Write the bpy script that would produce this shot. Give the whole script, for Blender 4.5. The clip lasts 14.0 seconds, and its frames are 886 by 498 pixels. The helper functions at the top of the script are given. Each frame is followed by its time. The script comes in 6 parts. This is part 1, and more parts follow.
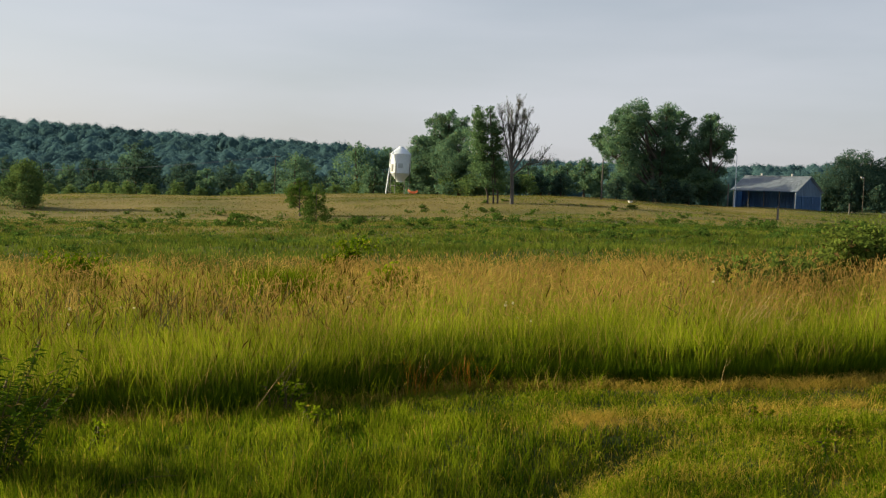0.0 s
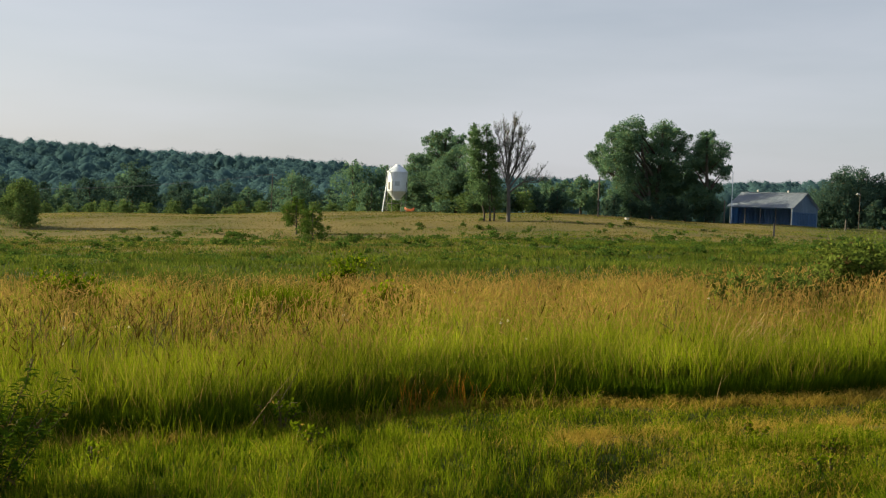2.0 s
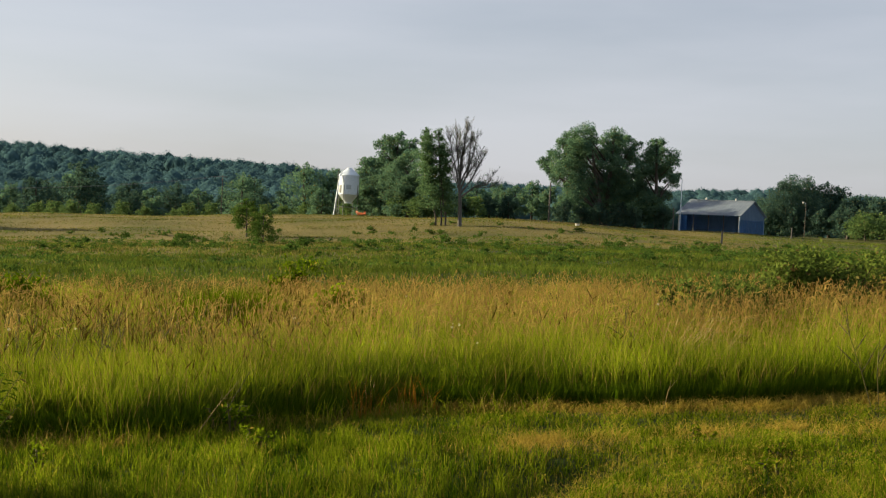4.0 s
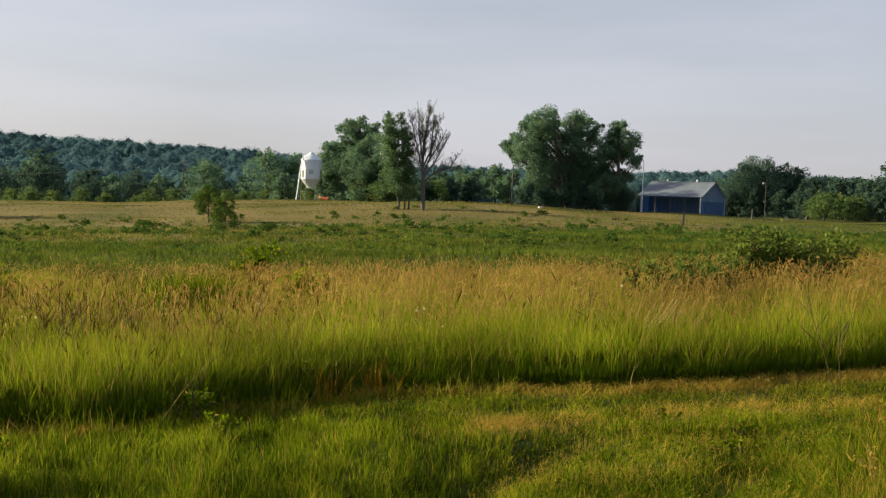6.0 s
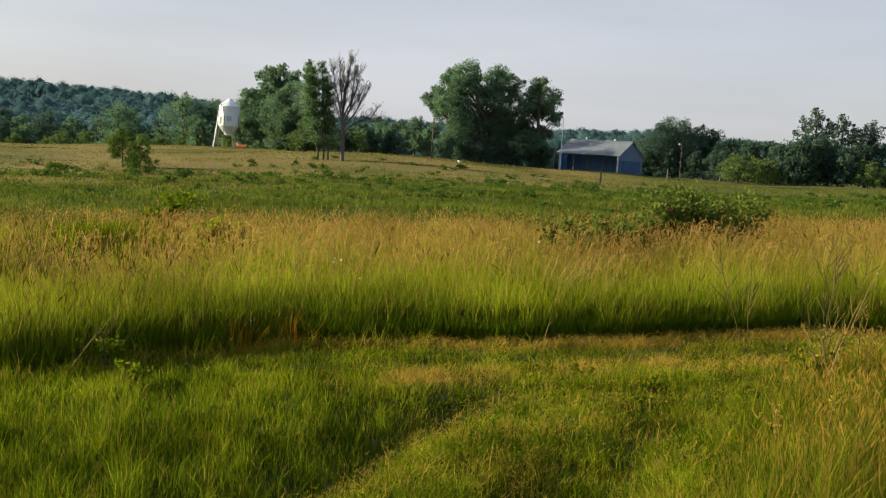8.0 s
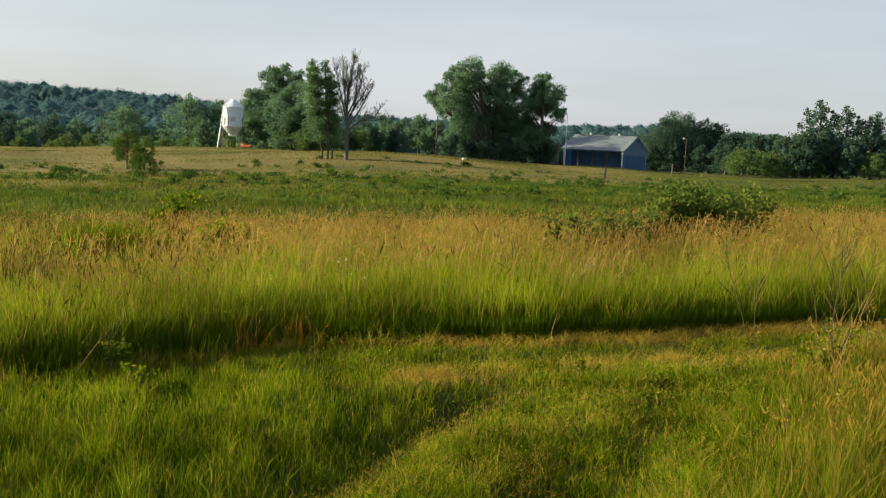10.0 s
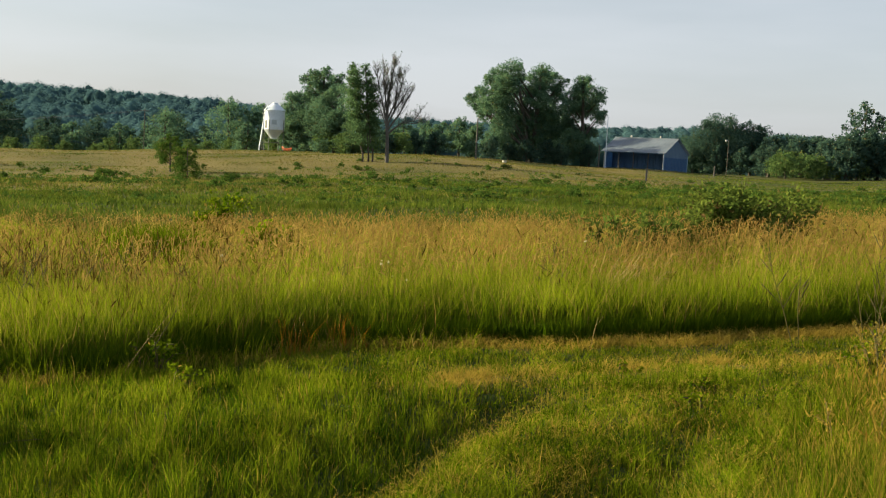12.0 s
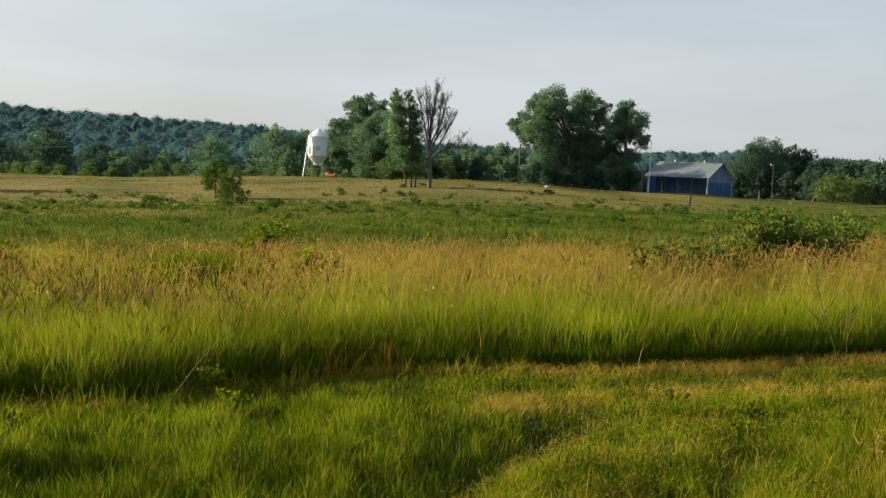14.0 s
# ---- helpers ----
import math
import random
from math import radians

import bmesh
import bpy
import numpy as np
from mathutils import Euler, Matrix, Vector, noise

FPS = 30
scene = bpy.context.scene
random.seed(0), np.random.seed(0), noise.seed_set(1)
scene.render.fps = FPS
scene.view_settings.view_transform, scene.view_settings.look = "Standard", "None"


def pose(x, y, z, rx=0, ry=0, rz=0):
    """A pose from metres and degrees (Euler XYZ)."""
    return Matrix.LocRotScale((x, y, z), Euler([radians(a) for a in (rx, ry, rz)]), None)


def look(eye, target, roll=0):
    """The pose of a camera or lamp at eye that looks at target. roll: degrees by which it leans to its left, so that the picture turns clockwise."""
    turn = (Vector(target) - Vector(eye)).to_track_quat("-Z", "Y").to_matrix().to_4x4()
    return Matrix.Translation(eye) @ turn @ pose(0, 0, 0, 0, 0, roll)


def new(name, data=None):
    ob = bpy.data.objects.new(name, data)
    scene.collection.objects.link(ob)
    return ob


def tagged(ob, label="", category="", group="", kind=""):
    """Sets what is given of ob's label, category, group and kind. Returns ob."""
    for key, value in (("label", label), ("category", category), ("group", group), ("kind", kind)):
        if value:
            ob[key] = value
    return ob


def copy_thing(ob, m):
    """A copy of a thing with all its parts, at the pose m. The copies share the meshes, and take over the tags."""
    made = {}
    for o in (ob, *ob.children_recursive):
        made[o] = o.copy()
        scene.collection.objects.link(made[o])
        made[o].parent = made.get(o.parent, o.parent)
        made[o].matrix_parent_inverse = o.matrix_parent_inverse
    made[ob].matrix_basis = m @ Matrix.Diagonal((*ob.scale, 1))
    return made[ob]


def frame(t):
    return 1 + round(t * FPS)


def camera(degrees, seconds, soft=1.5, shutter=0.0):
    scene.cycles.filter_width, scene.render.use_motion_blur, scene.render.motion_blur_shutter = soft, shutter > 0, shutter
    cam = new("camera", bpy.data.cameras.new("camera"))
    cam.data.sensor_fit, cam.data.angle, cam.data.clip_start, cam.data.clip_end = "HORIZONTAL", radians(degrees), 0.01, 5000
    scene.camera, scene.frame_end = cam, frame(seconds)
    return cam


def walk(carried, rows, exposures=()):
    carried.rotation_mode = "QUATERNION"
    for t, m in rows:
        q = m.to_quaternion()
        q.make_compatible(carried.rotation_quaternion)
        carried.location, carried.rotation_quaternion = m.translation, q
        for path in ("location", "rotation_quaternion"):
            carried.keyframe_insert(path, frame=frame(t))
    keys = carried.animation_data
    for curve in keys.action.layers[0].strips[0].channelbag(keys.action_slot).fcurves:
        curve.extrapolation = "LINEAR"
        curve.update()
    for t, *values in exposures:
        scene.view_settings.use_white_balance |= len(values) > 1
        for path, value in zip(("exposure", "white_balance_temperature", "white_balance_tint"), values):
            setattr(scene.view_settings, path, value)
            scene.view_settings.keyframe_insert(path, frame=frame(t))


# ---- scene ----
# ------------------------------------------------------------------ camera
cam = camera(42.007, 14.0, soft=1.25)


LEAN = radians(2.8)        # the camera is held this much askew, over ground that climbs to the right


def view(x, y, z, yaw, pitch, lean):
    askew = Matrix.Translation((0, 0, 1.6)) @ Matrix.Rotation(-LEAN, 4, "Y") @ Matrix.Translation((0, 0, -1.6))
    return askew @ pose(x, y, z, 0, 0, yaw) @ pose(0, 0, 0, 90 + pitch) @ pose(0, 0, 0, 0, 0, -lean)


# seconds, eye x y z in metres, yaw to the left, pitch up, lean in degrees
PATH = [
    (0, 0, -0, 1.6, 0, -2.535, 0.347),
    (0.5, 0.0079, -0.0088, 1.609, 1.349, -2.67, 0.579),
    (1, 0.0094, 0.0326, 1.6065, 1.499, -2.286, 0.401),
    (1.5, 0.0126, -0.0239, 1.6044, 1.444, -2.102, 0.575),
    (2, 0.0214, 0.0008, 1.6022, -0.151, -1.661, 0.544),
    (2.5, 0.0202, -0.0073, 1.6033, -0.745, -1.835, 0.666),
    (3, 0.013, -0.0093, 1.6063, -1.46, -1.457, 0.407),
    (5.3, 0.0092, 0.0264, 1.5868, -3.898, -1.528, 0.317),
    (5.5, 0.0004, 0.023, 1.5938, -4.146, -2.182, 0.446),
    (6, 0.0059, 0.0323, 1.5957, -4.398, -2.269, 0.46),
    (6.5, 0.0023, 0.0096, 1.6002, -5.05, -2.719, 0.367),
    (7, -0.0063, 0.0462, 1.5857, -6.331, -3.884, -0.803),
    (7.5, 0.0157, 0.0793, 1.5974, -7.045, -3.9, -0.64),
    (7.7, 0.0033, 0.066, 1.5934, -8.367, -4.55, -1.378),
    (10, 0.0128, 0.0829, 1.5979, -8.22, -4.715, -0.436),
    (10.5, 0.0054, 0.071, 1.6007, -7.669, -4.939, -0.379),
    (11, 0.0108, 0.0852, 1.5991, -7.124, -5.111, -0.39),
    (11.5, -0.0018, 0.049, 1.6025, -6.759, -4.723, -0.351),
    (12, -0.0108, 0.0387, 1.6014, -6.237, -4.601, -0.359),
    (12.5, -0.012, 0.0353, 1.5992, -5.713, -4.163, -0.203),
    (13, -0.016, 0.0159, 1.6021, -5.192, -3.651, -0.102),
    (13.5, -0.0194, 0.0077, 1.6047, -4.827, -3.372, -0.113),
    (14, -0.0347, -0.0042, 1.6109, -4.112, -3.358, -0.142),
]
walk(cam, [(r[0], view(*r[1:])) for r in PATH], exposures=[(0.0, 1.25, 6500, 10), (3.0, 1.26, 6500, 10), (6.5, 1.31, 6500, 14), (8.5, 1.40, 6500, 10), (11.0, 1.46, 6500, 7), (14.0, 1.39, 6500, 7)])

# ------------------------------------------------------------------ light
SUN_EL, SUN_AZ = 18.0, 285.0          # degrees; azimuth clockwise from +y
world = bpy.data.worlds.new("morning_sky")
scene.world = world
world.use_nodes = True
wn, wl = world.node_tree.nodes, world.node_tree.links
sky = wn.new("ShaderNodeTexSky")
sky.sky_type, sky.sun_disc = "NISHITA", False
sky.sun_elevation, sky.sun_rotation = radians(SUN_EL), radians(SUN_AZ)
sky.air_density, sky.dust_density, sky.ozone_density, sky.altitude = 1.0, 2.4, 1.5, 100
veil = wn.new("ShaderNodeMix")
veil.data_type = "RGBA"
veil.inputs["Factor"].default_value = 0.62
veil.inputs["B"].default_value = (6.5, 6.62, 7.2, 1)
# thin high cloud: the veil is a little uneven, in long streaks
wco, wmp, wno, wmr = wn.new("ShaderNodeTexCoord"), wn.new("ShaderNodeMapping"), wn.new("ShaderNodeTexNoise"), wn.new("ShaderNodeMapRange")
wmp.inputs["Scale"].default_value, wmp.inputs["Rotation"].default_value = (1.2, 1.2, 7.0), (0.12, 0.05, 0.4)
wno.inputs["Scale"].default_value, wno.inputs["Detail"].default_value = 1.6, 5
wmr.inputs["From Min"].default_value, wmr.inputs["From Max"].default_value = 0.3, 0.7
wmr.inputs["To Min"].default_value, wmr.inputs["To Max"].default_value = 0.38, 0.66
wl.new(wco.outputs["Generated"], wmp.inputs[0])
wl.new(wmp.outputs[0], wno.inputs["Vector"])
wl.new(wno.outputs["Fac"], wmr.inputs["Value"])
wl.new(wmr.outputs[0], veil.inputs["Factor"])
wl.new(sky.outputs[0], veil.inputs["A"])
bg = wn["Background"]
wl.new(veil.outputs["Result"], bg.inputs[0])
bg.inputs[1].default_value = 0.049

sun = new("sun", bpy.data.lights.new("sun", "SUN"))
sun.data.energy, sun.data.angle, sun.data.color = 5.0, radians(0.6), (1.0, 0.83, 0.52)
a, e = radians(SUN_AZ), radians(SUN_EL)
sun_way = Vector((math.sin(a) * math.cos(e), math.cos(a) * math.cos(e), math.sin(e)))
sun.matrix_world = look(sun_way * 100, (0, 0, 0))

# ------------------------------------------------------------------ materials
rng = np.random.default_rng(7)


def material(name):
    m = bpy.data.materials.new(name)
    m.use_nodes = True
    n = m.node_tree.nodes
    n.clear()
    out = n.new("ShaderNodeOutputMaterial")
    return m, n, m.node_tree.links, out


def ramp(n, links, fac, stops):
    r = n.new("ShaderNodeValToRGB")
    els = r.color_ramp.elements
    while len(els) < len(stops):
        els.new(0.5)
    for el, (p, c) in zip(els, stops):
        el.position, el.color = p, (*c, 1)
    links.new(fac, r.inputs[0])
    return r.outputs[0]


def plant(name, fresh, deep, dry, through_light=0.35, gloss=0.12, rough=0.5, scale=3.0, dry_dark=None):
    """Leaf and blade material: the attribute tone runs fresh to deep green, the attribute dry runs to straw."""
    m, n, links, out = material(name)
    tone, dryness = n.new("ShaderNodeAttribute"), n.new("ShaderNodeAttribute")
    tone.attribute_name, dryness.attribute_name = "tone", "dry"
    green = ramp(n, links, tone.outputs["Fac"], [(0.0, deep), (1.0, fresh)])
    dd = dry_dark or tuple(c * 0.6 for c in dry)
    straw = ramp(n, links, tone.outputs["Fac"], [(0.0, dd), (1.0, dry)])
    mix = n.new("ShaderNodeMix")
    mix.data_type = "RGBA"
    links.new(dryness.outputs["Fac"], mix.inputs["Factor"])
    links.new(green, mix.inputs["A"])
    links.new(straw, mix.inputs["B"])
    geo, tex = n.new("ShaderNodeNewGeometry"), n.new("ShaderNodeTexNoise")
    tex.inputs["Scale"].default_value = scale
    links.new(geo.outputs["Position"], tex.inputs["Vector"])
    hsv = n.new("ShaderNodeHueSaturation")
    val = n.new("ShaderNodeMapRange")
    val.inputs["From Min"].default_value, val.inputs["From Max"].default_value = 0.3, 0.7
    val.inputs["To Min"].default_value, val.inputs["To Max"].default_value = 0.75, 1.25
    links.new(tex.outputs["Fac"], val.inputs["Value"])
    links.new(val.outputs[0], hsv.inputs["Value"])
    links.new(mix.outputs["Result"], hsv.inputs["Color"])
    dif, tra, glo = n.new("ShaderNodeBsdfDiffuse"), n.new("ShaderNodeBsdfTranslucent"), n.new("ShaderNodeBsdfGlossy")
    m1, m2 = n.new("ShaderNodeMixShader"), n.new("ShaderNodeMixShader")
    m1.inputs[0].default_value = through_light
    glo.inputs["Roughness"].default_value = rough
    fr = n.new("ShaderNodeFresnel")
    fr.inputs["IOR"].default_value = 1.35
    mul = n.new("ShaderNodeMath")
    mul.operation = "MULTIPLY"
    mul.inputs[1].default_value = gloss
    links.new(fr.outputs[0], mul.inputs[0])
    links.new(mul.outputs[0], m2.inputs[0])
    for s in (dif, tra):
        links.new(hsv.outputs[0], s.inputs["Color"])
    links.new(dif.outputs[0], m1.inputs[1])
    links.new(tra.outputs[0], m1.inputs[2])
    links.new(m1.outputs[0], m2.inputs[1])
    links.new(glo.outputs[0], m2.inputs[2])
    links.new(m2.outputs[0], out.inputs[0])
    return m


def solid(name, dark, light, rough=0.7, metal=0.0, scale=8.0, bump=0.2, stretch=(1, 1, 1), detail=6.0, distort=0.0):
    """Two-tone mottled surface with relief, in object space."""
    m, n, links, out = material(name)
    b = n.new("ShaderNodeBsdfPrincipled")
    co, mp = n.new("ShaderNodeTexCoord"), n.new("ShaderNodeMapping")
    mp.inputs["Scale"].default_value = stretch
    links.new(co.outputs["Object"], mp.inputs[0])
    fine, coarse = n.new("ShaderNodeTexNoise"), n.new("ShaderNodeTexNoise")
    fine.inputs["Scale"].default_value, coarse.inputs["Scale"].default_value = scale, scale * 0.13
    fine.inputs["Detail"].default_value = coarse.inputs["Detail"].default_value = detail
    coarse.inputs["Distortion"].default_value = distort
    links.new(mp.outputs[0], fine.inputs["Vector"])
    links.new(mp.outputs[0], coarse.inputs["Vector"])
    add = n.new("ShaderNodeMath")
    add.operation = "MULTIPLY_ADD"
    add.inputs[1].default_value = 0.5
    half = n.new("ShaderNodeMath")
    half.operation = "MULTIPLY"
    half.inputs[1].default_value = 0.5
    links.new(fine.outputs["Fac"], half.inputs[0])
    links.new(coarse.outputs["Fac"], add.inputs[0])
    links.new(half.outputs[0], add.inputs[2])
    c = ramp(n, links, add.outputs[0], [(0.33, dark), (0.66, light)])
    links.new(c, b.inputs["Base Color"])
    b.inputs["Roughness"].default_value, b.inputs["Metallic"].default_value = rough, metal
    bp = n.new("ShaderNodeBump")
    bp.inputs["Strength"].default_value, bp.inputs["Distance"].default_value = bump, 0.02
    links.new(fine.outputs["Fac"], bp.inputs["Height"])
    links.new(bp.outputs[0], b.inputs["Normal"])
    links.new(b.outputs[0], out.inputs[0])
    return m


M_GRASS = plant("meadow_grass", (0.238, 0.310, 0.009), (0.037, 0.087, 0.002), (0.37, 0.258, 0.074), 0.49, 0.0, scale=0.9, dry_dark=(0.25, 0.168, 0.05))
M_TURF = plant("track_grass", (0.172, 0.232, 0.008), (0.014, 0.05, 0.001), (0.42, 0.295, 0.055), 0.42, 0.0, scale=1.3)
M_PASTURE = plant("pasture_grass", (0.104, 0.140, 0.016), (0.046, 0.082, 0.013), (0.188, 0.163, 0.050), 0.42, 0.0, scale=0.15, dry_dark=(0.140, 0.122, 0.038))
M_WEED = plant("weed_leaf", (0.085, 0.135, 0.009), (0.03, 0.068, 0.006), (0.20, 0.14, 0.05), 0.40, 0.0, scale=4)
M_BUSH = plant("bush_leaf", (0.125, 0.19, 0.058), (0.06, 0.115, 0.042), (0.18, 0.16, 0.06), 0.42, 0.0, scale=0.6)
M_FIELDWEED = plant("pasture_weed_leaf", (0.078, 0.135, 0.024), (0.036, 0.078, 0.016), (0.20, 0.14, 0.05), 0.40, 0.0, scale=4)
M_BRAMBLE = plant("bramble_leaf", (0.125, 0.165, 0.030), (0.05, 0.088, 0.018), (0.20, 0.13, 0.05), 0.45, 0.0, scale=3)
# bluish deep end: a touch of air haze put into the colour
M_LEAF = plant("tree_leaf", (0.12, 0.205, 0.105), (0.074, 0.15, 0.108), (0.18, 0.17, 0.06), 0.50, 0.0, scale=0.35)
# tree_leaf again, darkened so that the colour carries the shade
M_LEAF_SHADED = plant("shaded_tree_leaf", (0.066, 0.118, 0.078), (0.040, 0.084, 0.070), (0.16, 0.15, 0.06), 0.45, 0.0, scale=0.35)
M_LEAF_GREY = plant("grey_green_leaf", (0.108, 0.185, 0.08), (0.066, 0.128, 0.064), (0.18, 0.17, 0.07), 0.55, 0.0, scale=0.35)
# pale blue-green: the haze of distance is mixed into this leaf colour
M_FAR_HAZE = plant("hazed_wood_leaf", (0.070, 0.141, 0.154), (0.057, 0.117, 0.138), (0.10, 0.11, 0.08), 0.50, 0.0, scale=0.06)
M_SEED = plant("dark_seed_grass", (0.10, 0.13, 0.01), (0.05, 0.075, 0.008), (0.125, 0.088, 0.018), 0.3, 0.0, dry_dark=(0.055, 0.040, 0.008))
M_RUST = plant("rusty_grass", (0.42, 0.135, 0.010), (0.23, 0.075, 0.006), (0.42, 0.21, 0.03), 0.35, 0.04)
M_FLOWER = plant("flower_fluff", (0.60, 0.56, 0.38), (0.48, 0.44, 0.28), (0.6, 0.5, 0.35), 0.3, 0.02)
M_DARKWEED = solid("dead_weed_stem", (0.036, 0.031, 0.004), (0.074, 0.062, 0.009), 0.9, scale=30)
M_STRAWSTEM = solid("pale_dead_stem", (0.14, 0.10, 0.028), (0.25, 0.175, 0.055), 0.85, scale=30)
M_SHEAF = solid("bleached_straw", (0.19, 0.135, 0.045), (0.30, 0.215, 0.075), 0.8, scale=30)
M_SPIKE = solid("withered_flower", (0.05, 0.038, 0.006), (0.11, 0.08, 0.014), 0.9, scale=60)
M_BARK = solid("bark", (0.03, 0.026, 0.021), (0.08, 0.07, 0.056), 0.9, scale=9, bump=0.7, stretch=(1, 1, 0.25))
M_DEADBARK = solid("weathered_bark", (0.048, 0.046, 0.043), (0.092, 0.089, 0.082), 0.9, scale=9, bump=0.6, stretch=(1, 1, 0.25))
M_GALV = solid("galvanised_steel", (0.48, 0.56, 0.64), (0.60, 0.68, 0.76), 0.5, 0.1, scale=5, bump=0.05)
# darker copy of the steel; on the bin's legs it paints the trees' shade
M_GALV_DARK = solid("dark_steel", (0.08, 0.09, 0.09), (0.15, 0.16, 0.16), 0.6, 0.3, scale=6, bump=0.05)
M_HATCH = solid("faded_hatch_paint", (0.30, 0.36, 0.41), (0.38, 0.45, 0.5), 0.6)
M_ROOF = solid("weathered_roof_steel", (0.165, 0.21, 0.27), (0.25, 0.30, 0.37), 0.5, 0.0, scale=1.6, bump=0.05, stretch=(1, 1, 1))
M_BLUE = solid("blue_painted_steel", (0.055, 0.145, 0.32), (0.09, 0.20, 0.40), 0.55, 0.0, scale=1.5, bump=0.05)
M_BLUEGREY = solid("faded_blue_steel", (0.15, 0.25, 0.39), (0.21, 0.32, 0.46), 0.55, 0.0, scale=1.5, bump=0.05)
M_TIMBER = solid("weathered_timber", (0.05, 0.049, 0.045), (0.105, 0.102, 0.094), 0.85, scale=12, bump=0.4, stretch=(1, 1, 0.1))
M_PALE = solid("pale_paint", (0.40, 0.40, 0.38), (0.55, 0.55, 0.52), 0.6, scale=6)
M_ORANGE = solid("orange_plastic", (0.62, 0.25, 0.14), (0.72, 0.36, 0.22), 0.5, scale=6)
M_WIRE = solid("cable_sheath", (0.10, 0.10, 0.11), (0.18, 0.18, 0.19), 0.6)


def ground_material():
    m, n, links, out = material("field_soil")
    b = n.new("ShaderNodeBsdfPrincipled")
    geo, sep = n.new("ShaderNodeNewGeometry"), n.new("ShaderNodeAttribute")
    sep.attribute_name = "dry"
    fine, mid = n.new("ShaderNodeTexNoise"), n.new("ShaderNodeTexNoise")
    fine.inputs["Scale"].default_value, mid.inputs["Scale"].default_value = 14.0, 0.25
    fine.inputs["Detail"].default_value = mid.inputs["Detail"].default_value = 8
    links.new(geo.outputs["Position"], fine.inputs["Vector"])
    links.new(geo.outputs["Position"], mid.inputs["Vector"])
    green = ramp(n, links, mid.outputs["Fac"], [(0.3, (0.028, 0.045, 0.009)), (0.7, (0.06, 0.08, 0.016))])
    straw = ramp(n, links, mid.outputs["Fac"], [(0.3, (0.135, 0.115, 0.04)), (0.7, (0.18, 0.152, 0.055))])
    mix, mul = n.new("ShaderNodeMix"), n.new("ShaderNodeMix")
    mix.data_type = mul.data_type = "RGBA"
    mul.blend_type = "MULTIPLY"
    mul.inputs["Factor"].default_value = 0.7
    links.new(sep.outputs["Fac"], mix.inputs["Factor"])
    links.new(green, mix.inputs["A"])
    links.new(straw, mix.inputs["B"])
    speck = ramp(n, links, fine.outputs["Fac"], [(0.3, (0.35, 0.32, 0.28)), (0.65, (1, 1, 1))])
    links.new(mix.outputs["Result"], mul.inputs["A"])
    links.new(speck, mul.inputs["B"])
    links.new(mul.outputs["Result"], b.inputs["Base Color"])
    b.inputs["Roughness"].default_value = 0.95
    b.inputs["Specular IOR Level"].default_value = 0.1
    bp = n.new("ShaderNodeBump")
    bp.inputs["Strength"].default_value, bp.inputs["Distance"].default_value = 0.8, 0.05
    links.new(fine.outputs["Fac"], bp.inputs["Height"])
    links.new(bp.outputs[0], b.inputs["Normal"])
    links.new(b.outputs[0], out.inputs[0])
    return m


M_GROUND = ground_material()

# ------------------------------------------------------------------ mesh helpers


def mesh_np(name, verts, faces, mat, tone=None, dry=None, smooth=False):
    """A mesh from arrays; faces all of one size."""
    me = bpy.data.meshes.new(name)
    verts, faces = np.asarray(verts, np.float32), np.asarray(faces, np.int32)
    k = faces.shape[1]
    me.vertices.add(len(verts))
    me.vertices.foreach_set("co", verts.ravel())
    me.loops.add(faces.size)
    me.loops.foreach_set("vertex_index", faces.ravel())
    me.polygons.add(len(faces))
    me.polygons.foreach_set("loop_start", np.arange(0, faces.size, k, dtype=np.int32))
    me.polygons.foreach_set("use_smooth", np.full(len(faces), smooth))
    for key, val in (("tone", tone), ("dry", dry)):
        if val is not None:
            at = me.attributes.new(key, "FLOAT", "POINT")
            at.data.foreach_set("value", np.asarray(val, np.float32))
    me.update(calc_edges=True)
    me.materials.append(mat)
    return me


def child(name, me, parent, label=""):
    ob = new(name, me)
    ob.parent = parent
    return tagged(ob, label)


def part(name, bm, mat, parent, label="", smooth=False):
    me = bpy.data.meshes.new(name)
    for f in bm.faces:
        f.smooth = smooth
    bm.to_mesh(me)
    bm.free()
    me.materials.append(mat)
    return child(name, me, parent, label)


def thing(name, where, label, category, group="", kind="", turn=0.0, scale=1.0):
    ob = new(name)
    ob.empty_display_size = 0.2
    ob.matrix_world = pose(*where, 0, 0, turn) @ Matrix.Scale(scale, 4)
    return tagged(ob, label, category, group, kind)


def box(bm, cx, cy, cz, sx, sy, sz, m=None, bevel=0.0):
    r = bmesh.ops.create_cube(bm, size=1.0, matrix=(m or Matrix()) @ Matrix.Translation((cx, cy, cz)) @ Matrix.Diagonal((sx, sy, sz, 1)))
    if bevel:
        edges = list({ed for v in r["verts"] for ed in v.link_edges})
        bmesh.ops.bevel(bm, geom=edges, offset=bevel, segments=1, affect="EDGES")
    return bm


def tube(points, radii, sides=6):
    """Verts and quads of a tapered tube along points."""
    pts = [Vector(p) for p in points]
    vs, fs = [], []
    for i, p in enumerate(pts):
        d = (pts[min(i + 1, len(pts) - 1)] - pts[max(i - 1, 0)]).normalized()
        s = d.cross(Vector((0.31, 0.93, 0.2))).normalized()
        t = d.cross(s)
        for j in range(sides):
            an = 2 * math.pi * j / sides
            vs.append(p + radii[i] * (math.cos(an) * s + math.sin(an) * t))
        if i:
            for j in range(sides):
                o, q = (i - 1) * sides, (j + 1) % sides
                fs.append((o + j, o + q, o + sides + q, o + sides + j))
    return vs, fs


